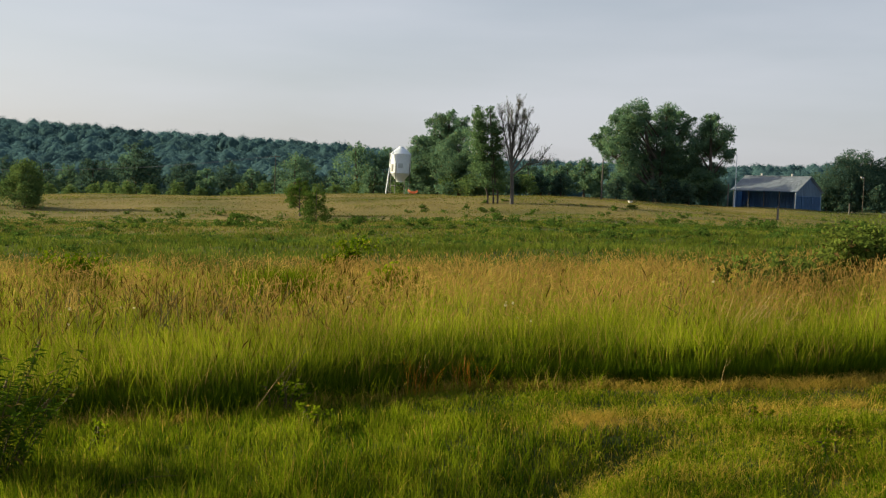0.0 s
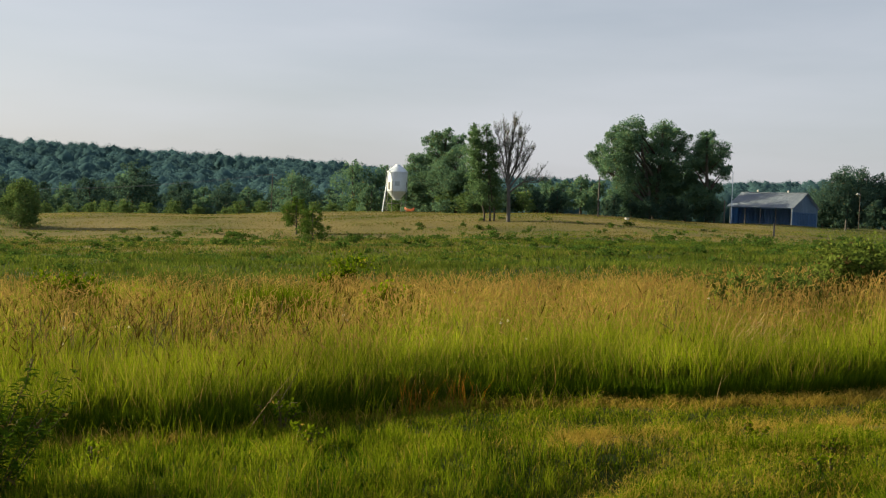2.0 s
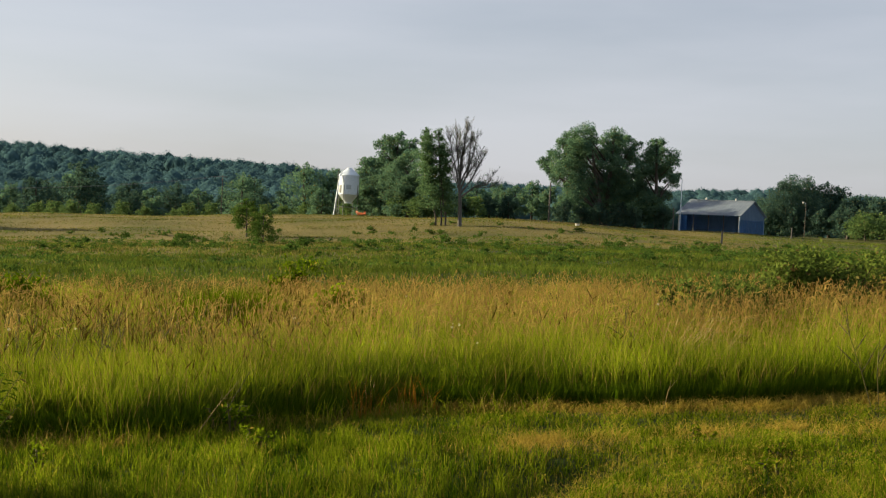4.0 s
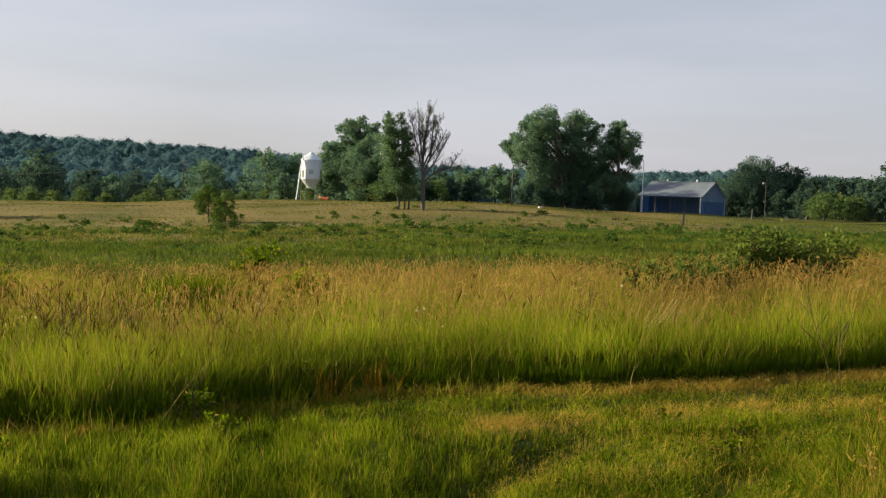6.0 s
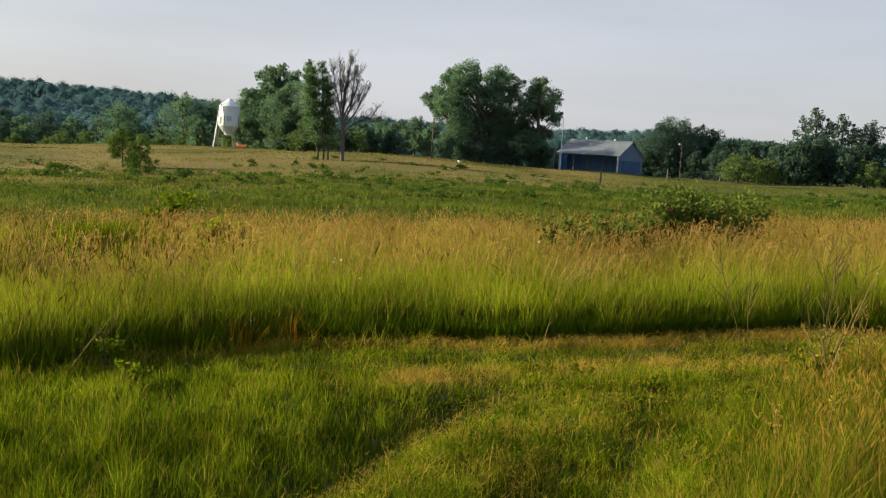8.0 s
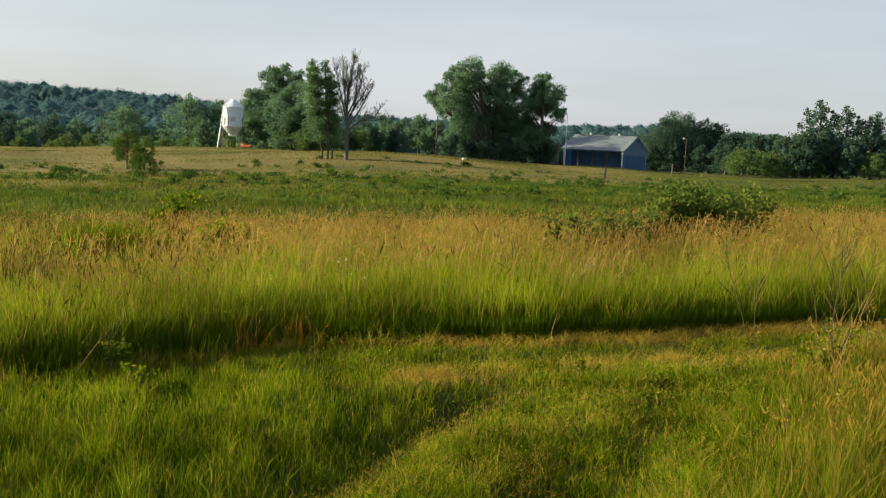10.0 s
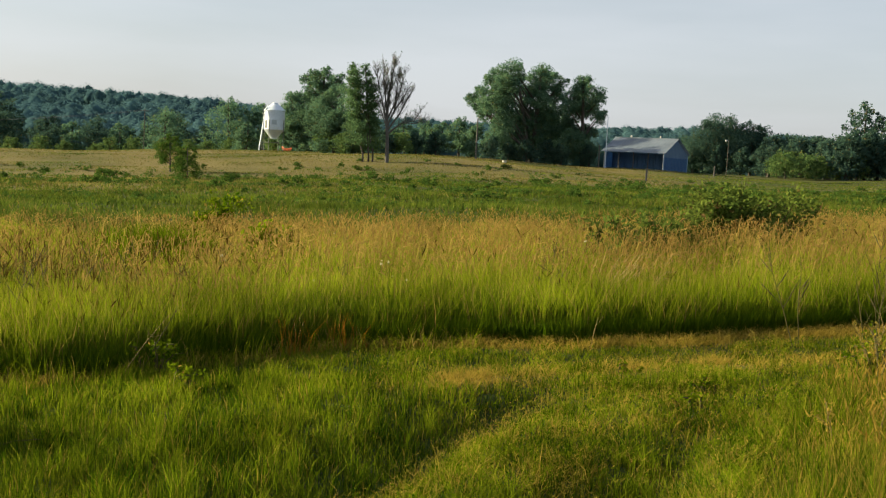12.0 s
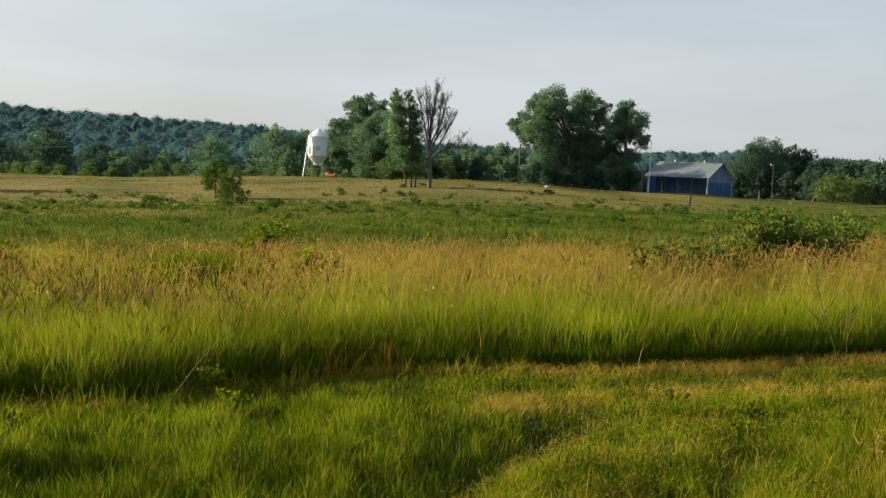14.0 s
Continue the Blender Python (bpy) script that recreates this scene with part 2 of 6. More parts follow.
def tubes_mesh(name, list_of_tubes, mat):
    vs, fs = [], []
    for points, radii, sides in list_of_tubes:
        v, f = tube(points, radii, sides)
        o = len(vs)
        vs += v
        fs += [tuple(i + o for i in q) for q in f]
    return mesh_np(name, np.array([tuple(v) for v in vs]), np.array(fs), mat, smooth=True)


def lathe(profile, sides=28):
    """A bmesh turned round z from (radius, height) pairs."""
    bm = bmesh.new()
    rings = [[bm.verts.new((r * math.cos(2 * math.pi * j / sides), r * math.sin(2 * math.pi * j / sides), z)) for j in range(sides)] for r, z in profile]
    for lo, hi in zip(rings, rings[1:]):
        for j in range(sides):
            bm.faces.new((lo[j], lo[(j + 1) % sides], hi[(j + 1) % sides], hi[j]))
    return bm


def wob(x, y, size, seed=0):
    """Smooth wandering values round 0, of about the given patch size."""
    g = np.random.default_rng(1000 + seed)
    out = 0.0
    for _ in range(7):
        an, ph, fr = g.uniform(0, 2 * math.pi), g.uniform(0, 2 * math.pi), g.uniform(0.6, 1.8) * 2 * math.pi / size
        out = out + np.sin((x * math.cos(an) + y * math.sin(an)) * fr + ph)
    return out / 2.6


# ------------------------------------------------------------------ the lie of the land
# elevation (in 1/2042) of the field's far rise as seen from the gate, by bearing x / y
RISE_K = [-1.2, -0.58, -0.39, -0.24, -0.04, 0.09, 0.135, 0.2, 0.253, 0.326, 0.38, 0.45, 0.55, 0.8, 1.5]
RISE_E = [6, 6, 9, 8, 6, 2, -3, -12, -20, -30, -36, -44, -46, -46, -46]
HILL_K = [-1.5, -0.6, -0.38, -0.27, -0.16, -0.07, 0.0, 0.1, 0.27, 0.35, 0.5, 1.5]
HILL_Z = [33.2, 33.2, 30.3, 24.2, 20, 16.2, 12.6, 8.6, 7.6, 8.6, 3.2, 3]


def smooth(a):
    a = np.clip(a, 0, 1)
    return a * a * (3 - 2 * a)


def edge_y(x):
    """Where the tall grass begins."""
    x = np.clip(x - 0.08, -9, 14)
    return 9.6 - 0.30 * smooth((0.2 - x) / 1.6) - 0.17 * smooth((x - 0.2) / 1.2) - 0.40 * smooth((-0.7 - x) / 1.3) + 0.2 * x - 0.018 * x * x + 0.0016 * x ** 3 + 0.10 * np.sin(1.7 * x) + 0.05 * np.sin(5.1 * x + 1)


def rut_side(x, y):
    """Metres to the right of the track's first wheel rut."""
    return 0.78 * (x - 0.08 - np.interp(y, [0, 5, 5.5, 6.4, 7.1, 7.9, 8.5, 9.0, 9.6], [-3.5, -0.25, 0.08, 0.52, 0.98, 1.6, 2.4, 3.3, 5.0]))


def lie(x, y):
    """Height of the land before its cross slope."""
    x, y = np.asarray(x, float), np.asarray(y, float)
    yy = np.maximum(y, 1.0)
    k = x / yy
    k = np.where(y > 1, np.clip(k, -1.5, 1.5), 0)
    crest = 1.6 + np.interp(k, RISE_K, RISE_E) / 2042 * 130
    z = -0.25 * smooth((y - 12) / 14) + (crest + 0.25) * np.interp(y, [25, 50, 76, 97, 108, 130], [0, 0.11, 0.29, 0.78, 0.90, 1])
    z = z - 0.014 * np.clip(y - 132, 0, 110)
    z = z + (np.interp(k, HILL_K, HILL_Z) + 1.5) * smooth((y - 230) / 320)
    z = z + 0.05 * wob(x, y, 14, 3) * smooth((y - 14) / 15) + 0.12 * wob(x, y, 40, 4) * smooth((y - 40) / 40)
    # a low bank below the crest
    z = z + 0.09 * np.sin(np.clip((y - 87) / 20, -1, 1) * math.pi)
    # the two wheel ruts of the track, which bends away to the right
    d = rut_side(x, y)
    z = z - 0.19 * np.exp(-(d / np.where(d < 0, 0.48, 0.22)) ** 2) * smooth((8.0 - y) / 1.0) * smooth((y + 2) / 2) * (y < 12)
    z = z - 0.13 * np.exp(-((d - 1.12) / np.where(d < 1.12, 0.36, 0.22)) ** 2) * smooth((6.9 - y) / 0.9) * smooth((y + 2) / 2) * (y < 12)
    z = z - 0.06 * np.exp(-((y - (8.45 + 0.2 * x - 0.01 * x * x)) / 0.25) ** 2) * smooth((x + 1.5) / 2) * (y < 12)
    return z


def land(x, y):
    x, y = np.asarray(x, float), np.asarray(y, float)
    u = x
    for _ in range(2):
        u = (x + (lie(u, y) - 1.6) * math.sin(LEAN)) / math.cos(LEAN)
    return 1.6 + np.clip(u, -420, 420) * math.sin(LEAN) + (lie(u, y) - 1.6) * math.cos(LEAN)


def dryness(x, y):
    """0 lush, 1 straw."""
    track = np.exp(-((y - (7.75 + 0.33 * x - 0.02 * x * x)) / 0.24) ** 2) * smooth((x - 0.2) / 0.9) * (x < 7) * np.clip(0.45 + 0.5 * wob(x, y, 0.9, 36), 0, 0.9)
    near_edge = np.exp(-((y - edge_y(x) + 0.26) / 0.2) ** 2) * np.clip(0.04 + 0.26 * smooth((x + 0.2) / 1.8) + 0.3 * smooth((x - 2.4) / 0.8) + 0.35 * wob(x, y, 0.9, 35), 0, 1)
    far = smooth((y - 50 + 9 * wob(x, y, 40, 5)) / 20) * (0.80 + 0.28 * wob(x, y, 20, 6))
    far = far * (1 - smooth((y - 165) / 30)) * (1 - 0.75 * smooth((x / np.maximum(y, 1) - 0.27) / 0.10))
    return np.clip(np.where(y < 12, np.maximum(track, near_edge), far), 0, 1)


def build_ground():
    rs = np.concatenate([np.linspace(0.0, 14, 71), np.linspace(14.5, 60, 70), np.linspace(62, 300, 80), np.geomspace(310, 4500, 45)])
    na = 240
    an = np.linspace(0, 2 * math.pi, na, endpoint=False)
    # closer steps ahead
    an = an - 0.6 * np.sin(an)
    X, Y = np.outer(rs, np.sin(an)), np.outer(rs, np.cos(an))
    Z = land(X, Y)
    v = np.stack([X, Y, Z], -1).reshape(-1, 3)
    i, j = np.meshgrid(np.arange(len(rs) - 1), np.arange(na), indexing="ij")
    jn = (j + 1) % na
    f = np.stack([i * na + j, i * na + jn, (i + 1) * na + jn, (i + 1) * na + j], -1).reshape(-1, 4)[:, ::-1]
    me = mesh_np("ground", v, f, M_GROUND, dry=dryness(v[:, 0], v[:, 1]), smooth=True)
    return tagged(new("ground", me), "rolling pasture soil under grass, rising to a low crest", "ground", kind="structure")


build_ground()

# ------------------------------------------------------------------ grass


def blades(x, y, h, w, lean, turn, tone, dry0, dry1, z=None, facing=0.0):
    """Tapered blades: base, knee and tip. dry0, dry1: straw share at base and tip."""
    n = len(x)
    z = land(x, y) if z is None else z
    s = np.stack([np.cos(turn), np.sin(turn)], 1)                # across the blade
    d = rng.uniform(0, 2 * math.pi, n)
    d = np.stack([np.cos(d), np.sin(d)], 1)                      # the way it leans
    base = np.stack([x, y], 1)
    v = np.zeros((n, 5, 3), np.float32)
    mid, tip = base + d * (h * lean * 0.3)[:, None], base + d * (h * lean)[:, None]
    zt = h * np.sqrt(np.clip(1 - 0.5 * lean ** 2, 0.1, 1))
    for q, (p, zz, ww) in enumerate(((base, 0 * h - 0.02, -0.5), (base, 0 * h - 0.02, 0.5), (mid, zt * 0.55, 0.38), (mid, zt * 0.55, -0.38))):
        v[:, q, :2] = p + s * (w * ww)[:, None]
        v[:, q, 2] = z + zz
    v[:, 4, :2], v[:, 4, 2] = tip, z + zt
    o = (np.arange(n) * 5)[:, None]
    f = np.concatenate([o + [0, 1, 2], o + [0, 2, 3], o + [3, 2, 4]])
    t5 = np.repeat(tone, 5)
    dm = dry0 * 0.6 + dry1 * 0.4
    d5 = np.stack([dry0, dry0, dm, dm, dry1], 1).ravel()
    return v.reshape(-1, 3), f, t5, d5


def slivers(x, y, h, w, lean, tone, dry0, dry1, z=None):
    """Single-triangle tufts for the far field."""
    n = len(x)
    z = land(x, y) if z is None else z
    tu, d = rng.uniform(0, 2 * math.pi, n), rng.uniform(0, 2 * math.pi, n)
    v = np.zeros((n, 3, 3), np.float32)
    v[:, 0] = np.stack([x - w / 2 * np.cos(tu), y - w / 2 * np.sin(tu), z - 0.03], 1)
    v[:, 1] = np.stack([x + w / 2 * np.cos(tu), y + w / 2 * np.sin(tu), z - 0.03], 1)
    v[:, 2] = np.stack([x + h * lean * np.cos(d), y + h * lean * np.sin(d), z + h], 1)
    f = (np.arange(n) * 3)[:, None] + np.array([[0, 1, 2]])
    return v.reshape(-1, 3), f, np.repeat(tone, 3), np.stack([dry0, dry0, dry1], 1).ravel()


def heads(px, py, pz, length, width, bend):
    """Seed heads: two crossed diamonds on a nodding tip."""
    n = len(px)
    d = rng.uniform(0, 2 * math.pi, n)
    dx, dy = np.cos(d), np.sin(d)
    p0 = np.stack([px, py, pz], 1)
    ax = np.stack([dx * bend, dy * bend, np.sqrt(np.clip(1 - bend ** 2, 0.02, 1))], 1)
    p2 = p0 + ax * length[:, None]
    p1 = p0 + ax * (length * 0.4)[:, None]
    v = []
    for sx, sy, sz in ((-dy, dx, 0 * dx), (dx * ax[:, 2], dy * ax[:, 2], -bend)):
        s = np.stack([sx, sy, sz], 1) * (width / 2)[:, None]
        v += [p0, p1 + s, p2, p1 - s]
    v = np.stack(v, 1).reshape(-1, 3)
    o = (np.arange(n) * 8)[:, None]
    f = np.concatenate([o + [0, 1, 2], o + [0, 2, 3], o + [4, 5, 6], o + [4, 6, 7]])
    return v, f


def leaf_cloud(c, n, size, tone, dry, aspect=0.55, outward=None, flat=0.0):
    """n small folded leaves at the points c."""
    nrm = rng.normal(0, 1, (n, 3))
    if outward is not None:
        nrm = nrm + outward * 0.8
    nrm[:, 2] += flat
    nrm /= np.linalg.norm(nrm, axis=1)[:, None] + 1e-9
    a = np.cross(nrm, rng.normal(0, 1, (n, 3)))
    a /= np.linalg.norm(a, axis=1)[:, None] + 1e-9
    b = np.cross(nrm, a)
    s = (size * rng.uniform(0.6, 1.3, n))[:, None]
    v = np.stack([c - a * s * 0.5, c + b * s * 0.5 * aspect, c + a * s * 0.5, c - b * s * 0.5 * aspect + nrm * s * 0.12], 1).reshape(-1, 3)
    o = (np.arange(n) * 4)[:, None]
    f = np.concatenate([o + [0, 1, 2], o + [0, 2, 3]])
    return v, f, np.repeat(tone, 4), np.repeat(dry, 4)


def join(sets):
    vs, fs, ts, ds, o = [], [], [], [], 0
    for v, f, t, d in sets:
        vs.append(v), fs.append(f + o), ts.append(t), ds.append(d)
        o += len(v)
    return np.concatenate(vs), np.concatenate(fs), np.concatenate(ts), np.concatenate(ds)


def scatter(n, y0, y1, k0, k1, power=1.0):
    """Points in the wedge between two bearings; power < 1 crowds the near end."""
    y = (y0 ** 2 + (y1 ** 2 - y0 ** 2) * rng.uniform(0, 1, n) ** (1 / power)) ** 0.5
    return rng.uniform(k0, k1, n) * y, y


def tufted(n, y0, y1, k0, k1, per, spread, power=1.0):
    """The same, in tufts."""
    cx, cy = scatter(n // per, y0, y1, k0, k1, power)
    x, y = np.repeat(cx, per), np.repeat(cy, per)
    g = rng.normal(0, spread, (2, len(x)))
    return x + g[0], y + g[1]


def rnd(n, a, b):
    return rng.uniform(a, b, n)


def stars(x, y, z, arms, length, width):
    """Finger-grass heads: a few thin rays from the top of a stalk."""
    n = len(x)
    base = rnd(n, 0, 6.28)
    vs = []
    for q in range(arms):
        an = base + 6.28 * q / arms + rnd(n, -0.4, 0.4)
        up = rnd(n, 0.0, 0.9)
        d = np.stack([np.cos(an), np.sin(an), up], 1) * length[:, None]
        s = np.stack([-np.sin(an), np.cos(an), 0 * an], 1) * (width / 2)[:, None]
        p = np.stack([x, y, z], 1)
        vs.append(np.stack([p - s, p + s, p + d], 1))
    v = np.stack(vs, 1).reshape(-1, 3)
    return v, np.arange(len(v)).reshape(-1, 3)


def track_zones(x, y):
    """Shares of the thick sward beside the first rut, of the bare ruts and of the tall weeds at the track's far side."""
    d = rut_side(x, y) + 0.10 * wob(x, y, 0.8, 8)
    lush = (1 - smooth((d + 0.22) / 0.22)) * smooth((9.3 - y + 0.3 * wob(x, y, 1.0, 38)) / 1.2)
    ruts = np.exp(-((d - 0.03) / 0.17) ** 2) * smooth((7.6 - y) / 0.8) + np.exp(-((d - 1.12) / 0.2) ** 2) * smooth((6.6 - y) / 0.8)
    weedy = smooth((x - 2.55 - 0.62 * (y - 6) + 0.22 * wob(x, y, 1.0, 9)) / 0.4) * smooth((8.9 - y) / 0.5)
    return lush, np.clip(ruts, 0, 1), weedy


def track_grass():
    x, y = tufted(195000, 4.3, 10.6, -0.52, 0.68, 13, 0.034, 0.75)
    wx, wy = tufted(16000, 1.0, 9.0, -2.2, 2.2, 9, 0.05)
    ra, rr = rng.uniform(0, 2 * math.pi, 12000), 9.0 * rng.uniform(0, 1, 12000) ** 0.5
    x, y = np.concatenate([x, wx, rr * np.sin(ra)]), np.concatenate([y, wy, rr * np.cos(ra)])
    lush, ruts, weedy = track_zones(x, y)
    keep = (y < edge_y(x) + 0.15) & (rnd(len(x), 0, 1) > 0.75 * dryness(x, y)) & (rnd(len(x), 0, 1) > 0.55 * ruts)
    x, y, lush, ruts, weedy = x[keep], y[keep], lush[keep], ruts[keep], weedy[keep]
    n = len(x)
    dr = dryness(x, y)
    near = smooth((7.6 - y) / 1.6)
    h = 0.05 + 0.05 * near * (1 - lush) + lush * (0.035 + 0.035 * near) + 0.12 * weedy
    h = h * (1 - 0.75 * dr) * (1 - 0.45 * ruts) * rnd(n, 0.45, 1.4) * np.clip(1 + 0.34 * wob(x, y, 0.5, 10) + 0.25 * wob(x, y, 0.2, 39), 0.35, 2.0)
    lean = rnd(n, 0.05, 0.75) + 0.5 * dr + 0.4 * (1 - lush) * (1 - weedy)
    h = np.where(rnd(n, 0, 1) < 0.02, h * 1.6, h)
    # the ruts term deepens the tone, painting in the brim's shade
    tone = np.clip(rng.beta(0.8, 0.9, n) + 0.25 * wob(x, y, 0.6, 11) - 0.1 * lush * near - 0.3 * ruts - 0.2 * weedy, 0, 1)
    straw = (rnd(n, 0, 1) < 0.04 + 0.75 * dr + (0.12 + 0.16 * wob(x, y, 0.7, 23)) * (1 - lush) + 0.12 * weedy).astype(float)
    d0, d1 = straw * rnd(n, 0.5, 1), np.clip(straw + rnd(n, -0.25, 0.4), 0, 1)
    sets = [blades(x, y, np.maximum(h, 0.025), rnd(n, 0.003, 0.0075) * np.clip(y / 7.5, 0.65, 1.0), np.clip(lean, 0, 1.25), rnd(n, 0, 6.28), tone, d0, d1)]
    # close bottom growth
    x, y = scatter(75000, 4.6, 10.8, -0.50, 0.66, 0.8)
    ok = (y < edge_y(x)) & (rnd(len(x), 0, 1) > 1.1 * dryness(x, y))
    x, y = x[ok], y[ok]
    n = len(x)
    sets.append(slivers(x, y, rnd(n, 0.02, 0.055), rnd(n, 0.010, 0.022), rnd(n, 0.2, 1.2), np.clip(rnd(n, 0.15, 0.9), 0, 1), rnd(n, 0, 0.2), rnd(n, 0, 0.4)))
    # small broad leaves of clover and plantain in the mown strip
    x, y = tufted(15000, 4.8, 9.6, 0.02, 0.56, 14, 0.04)
    lush, ruts, weedy = track_zones(x, y)
    ok = (y < edge_y(x) - 0.15) & (rnd(len(x), 0, 1) > lush + 0.5 * ruts) & (rnd(len(x), 0, 1) > 0.8 * dryness(x, y))
    x, y = x[ok], y[ok]
    n = len(x)
    c = np.stack([x, y, land(x, y) + rnd(n, 0.015, 0.085)], 1)
    sets.append(leaf_cloud(c, n, 0.017, np.clip(rnd(n, 0.0, 0.9) + 0.2 * wob(x, y, 0.4, 40), 0, 1), (rnd(n, 0, 1) < 0.16) * rnd(n, 0.4, 1), flat=0.6))
    # finger-grass heads, thickest on the brim of the ruts
    x, y = scatter(3600, 4.9, 8.4, -0.05, 0.56)
    lush, ruts, weedy = track_zones(x, y)
    d = rut_side(x, y)
    brim = np.exp(-((d - 0.24) / 0.16) ** 2) + 0.8 * np.exp(-((d - 0.9) / 0.18) ** 2) + 0.16
    ok = rnd(len(x), 0, 1) < brim * (1 - 0.85 * lush)
    x, y = x[ok], y[ok]
    n = len(x)
    hh = rnd(n, 0.05, 0.15)
    sets.append(blades(x, y, hh, rnd(n, 0.002, 0.003), rnd(n, 0, 0.15), rnd(n, 0, 6.28), rnd(n, 0.5, 1), rnd(n, 0.3, 0.7), rnd(n, 0.6, 1)))
    v, f = stars(x, y, land(x, y) + hh * 0.98, 4, rnd(n, 0.025, 0.055), rnd(n, 0.0025, 0.004))
    sets.append((v, f, np.repeat(rnd(n, 0.4, 1), 12), np.repeat(rnd(n, 0.5, 1), 12)))
    # the same growth all round, outside the view
    ra, rr = rng.uniform(0, 2 * math.pi, 50000), 10.0 * rng.uniform(0, 1, 50000) ** 0.5
    x, y = rr * np.sin(ra), rr * np.cos(ra)
    ok = (y < edge_y(x)) & ((y < 4.8) | (np.abs(x / np.maximum(y, 0.1) - 0.08) > 0.56))
    x, y = x[ok], y[ok]
    n = len(x)
    sets.append(slivers(x, y, rnd(n, 0.05, 0.16), rnd(n, 0.012, 0.03), rnd(n, 0.2, 1.0), rnd(n, 0.1, 1.0), rnd(n, 0, 0.3), rnd(n, 0, 0.5)))
    # cut straw lying in the wheel tracks
    x, y = scatter(200000, 6.0, 11.2, -0.45, 0.68)
    ok = (rnd(len(x), 0, 1) < dryness(x, y) ** 1.1) & (y < edge_y(x) - 0.05) & (wob(x, y, 0.5, 22) > -0.7)
    x, y = x[ok], y[ok]
    n = len(x)
    sets.append(blades(x, y, rnd(n, 0.05, 0.16), rnd(n, 0.003, 0.006), rnd(n, 1.1, 1.36), rnd(n, 0, 6.28), rnd(n, 0.35, 1), rnd(n, 0.75, 1), rnd(n, 0.8, 1), land(x, y) + rnd(n, 0.0, 0.05)))
    # a low windrow of old cuttings along the foot of the uncut meadow
    x = rnd(26000, -3.5, 5.0)
    y = edge_y(x) - 0.12 + rng.normal(0, 0.11, len(x))
    lump = np.clip(0.45 + 0.55 * wob(x, y * 2, 0.55, 41), 0, 1.2)
    ok = rnd(len(x), 0, 1) < lump * (0.12 + 0.88 * smooth((x + 0.2) / 1.0))
    x, y, lump = x[ok], y[ok], lump[ok]
    n = len(x)
    sets.append(blades(x, y, rnd(n, 0.03, 0.10), rnd(n, 0.004, 0.008), rnd(n, 0.9, 1.36), rnd(n, 0, 6.28), rnd(n, 0.0, 0.35), rnd(n, 0.35, 0.75), rnd(n, 0.4, 0.8), land(x, y) + rnd(n, 0, 0.06) * lump))
    v, f, t, d = join(sets)
    tagged(new("track_grass", mesh_np("track_grass", v, f, M_TURF, t, d)), "short green and straw-yellow grass on the farm track", "grass", kind="stuff")


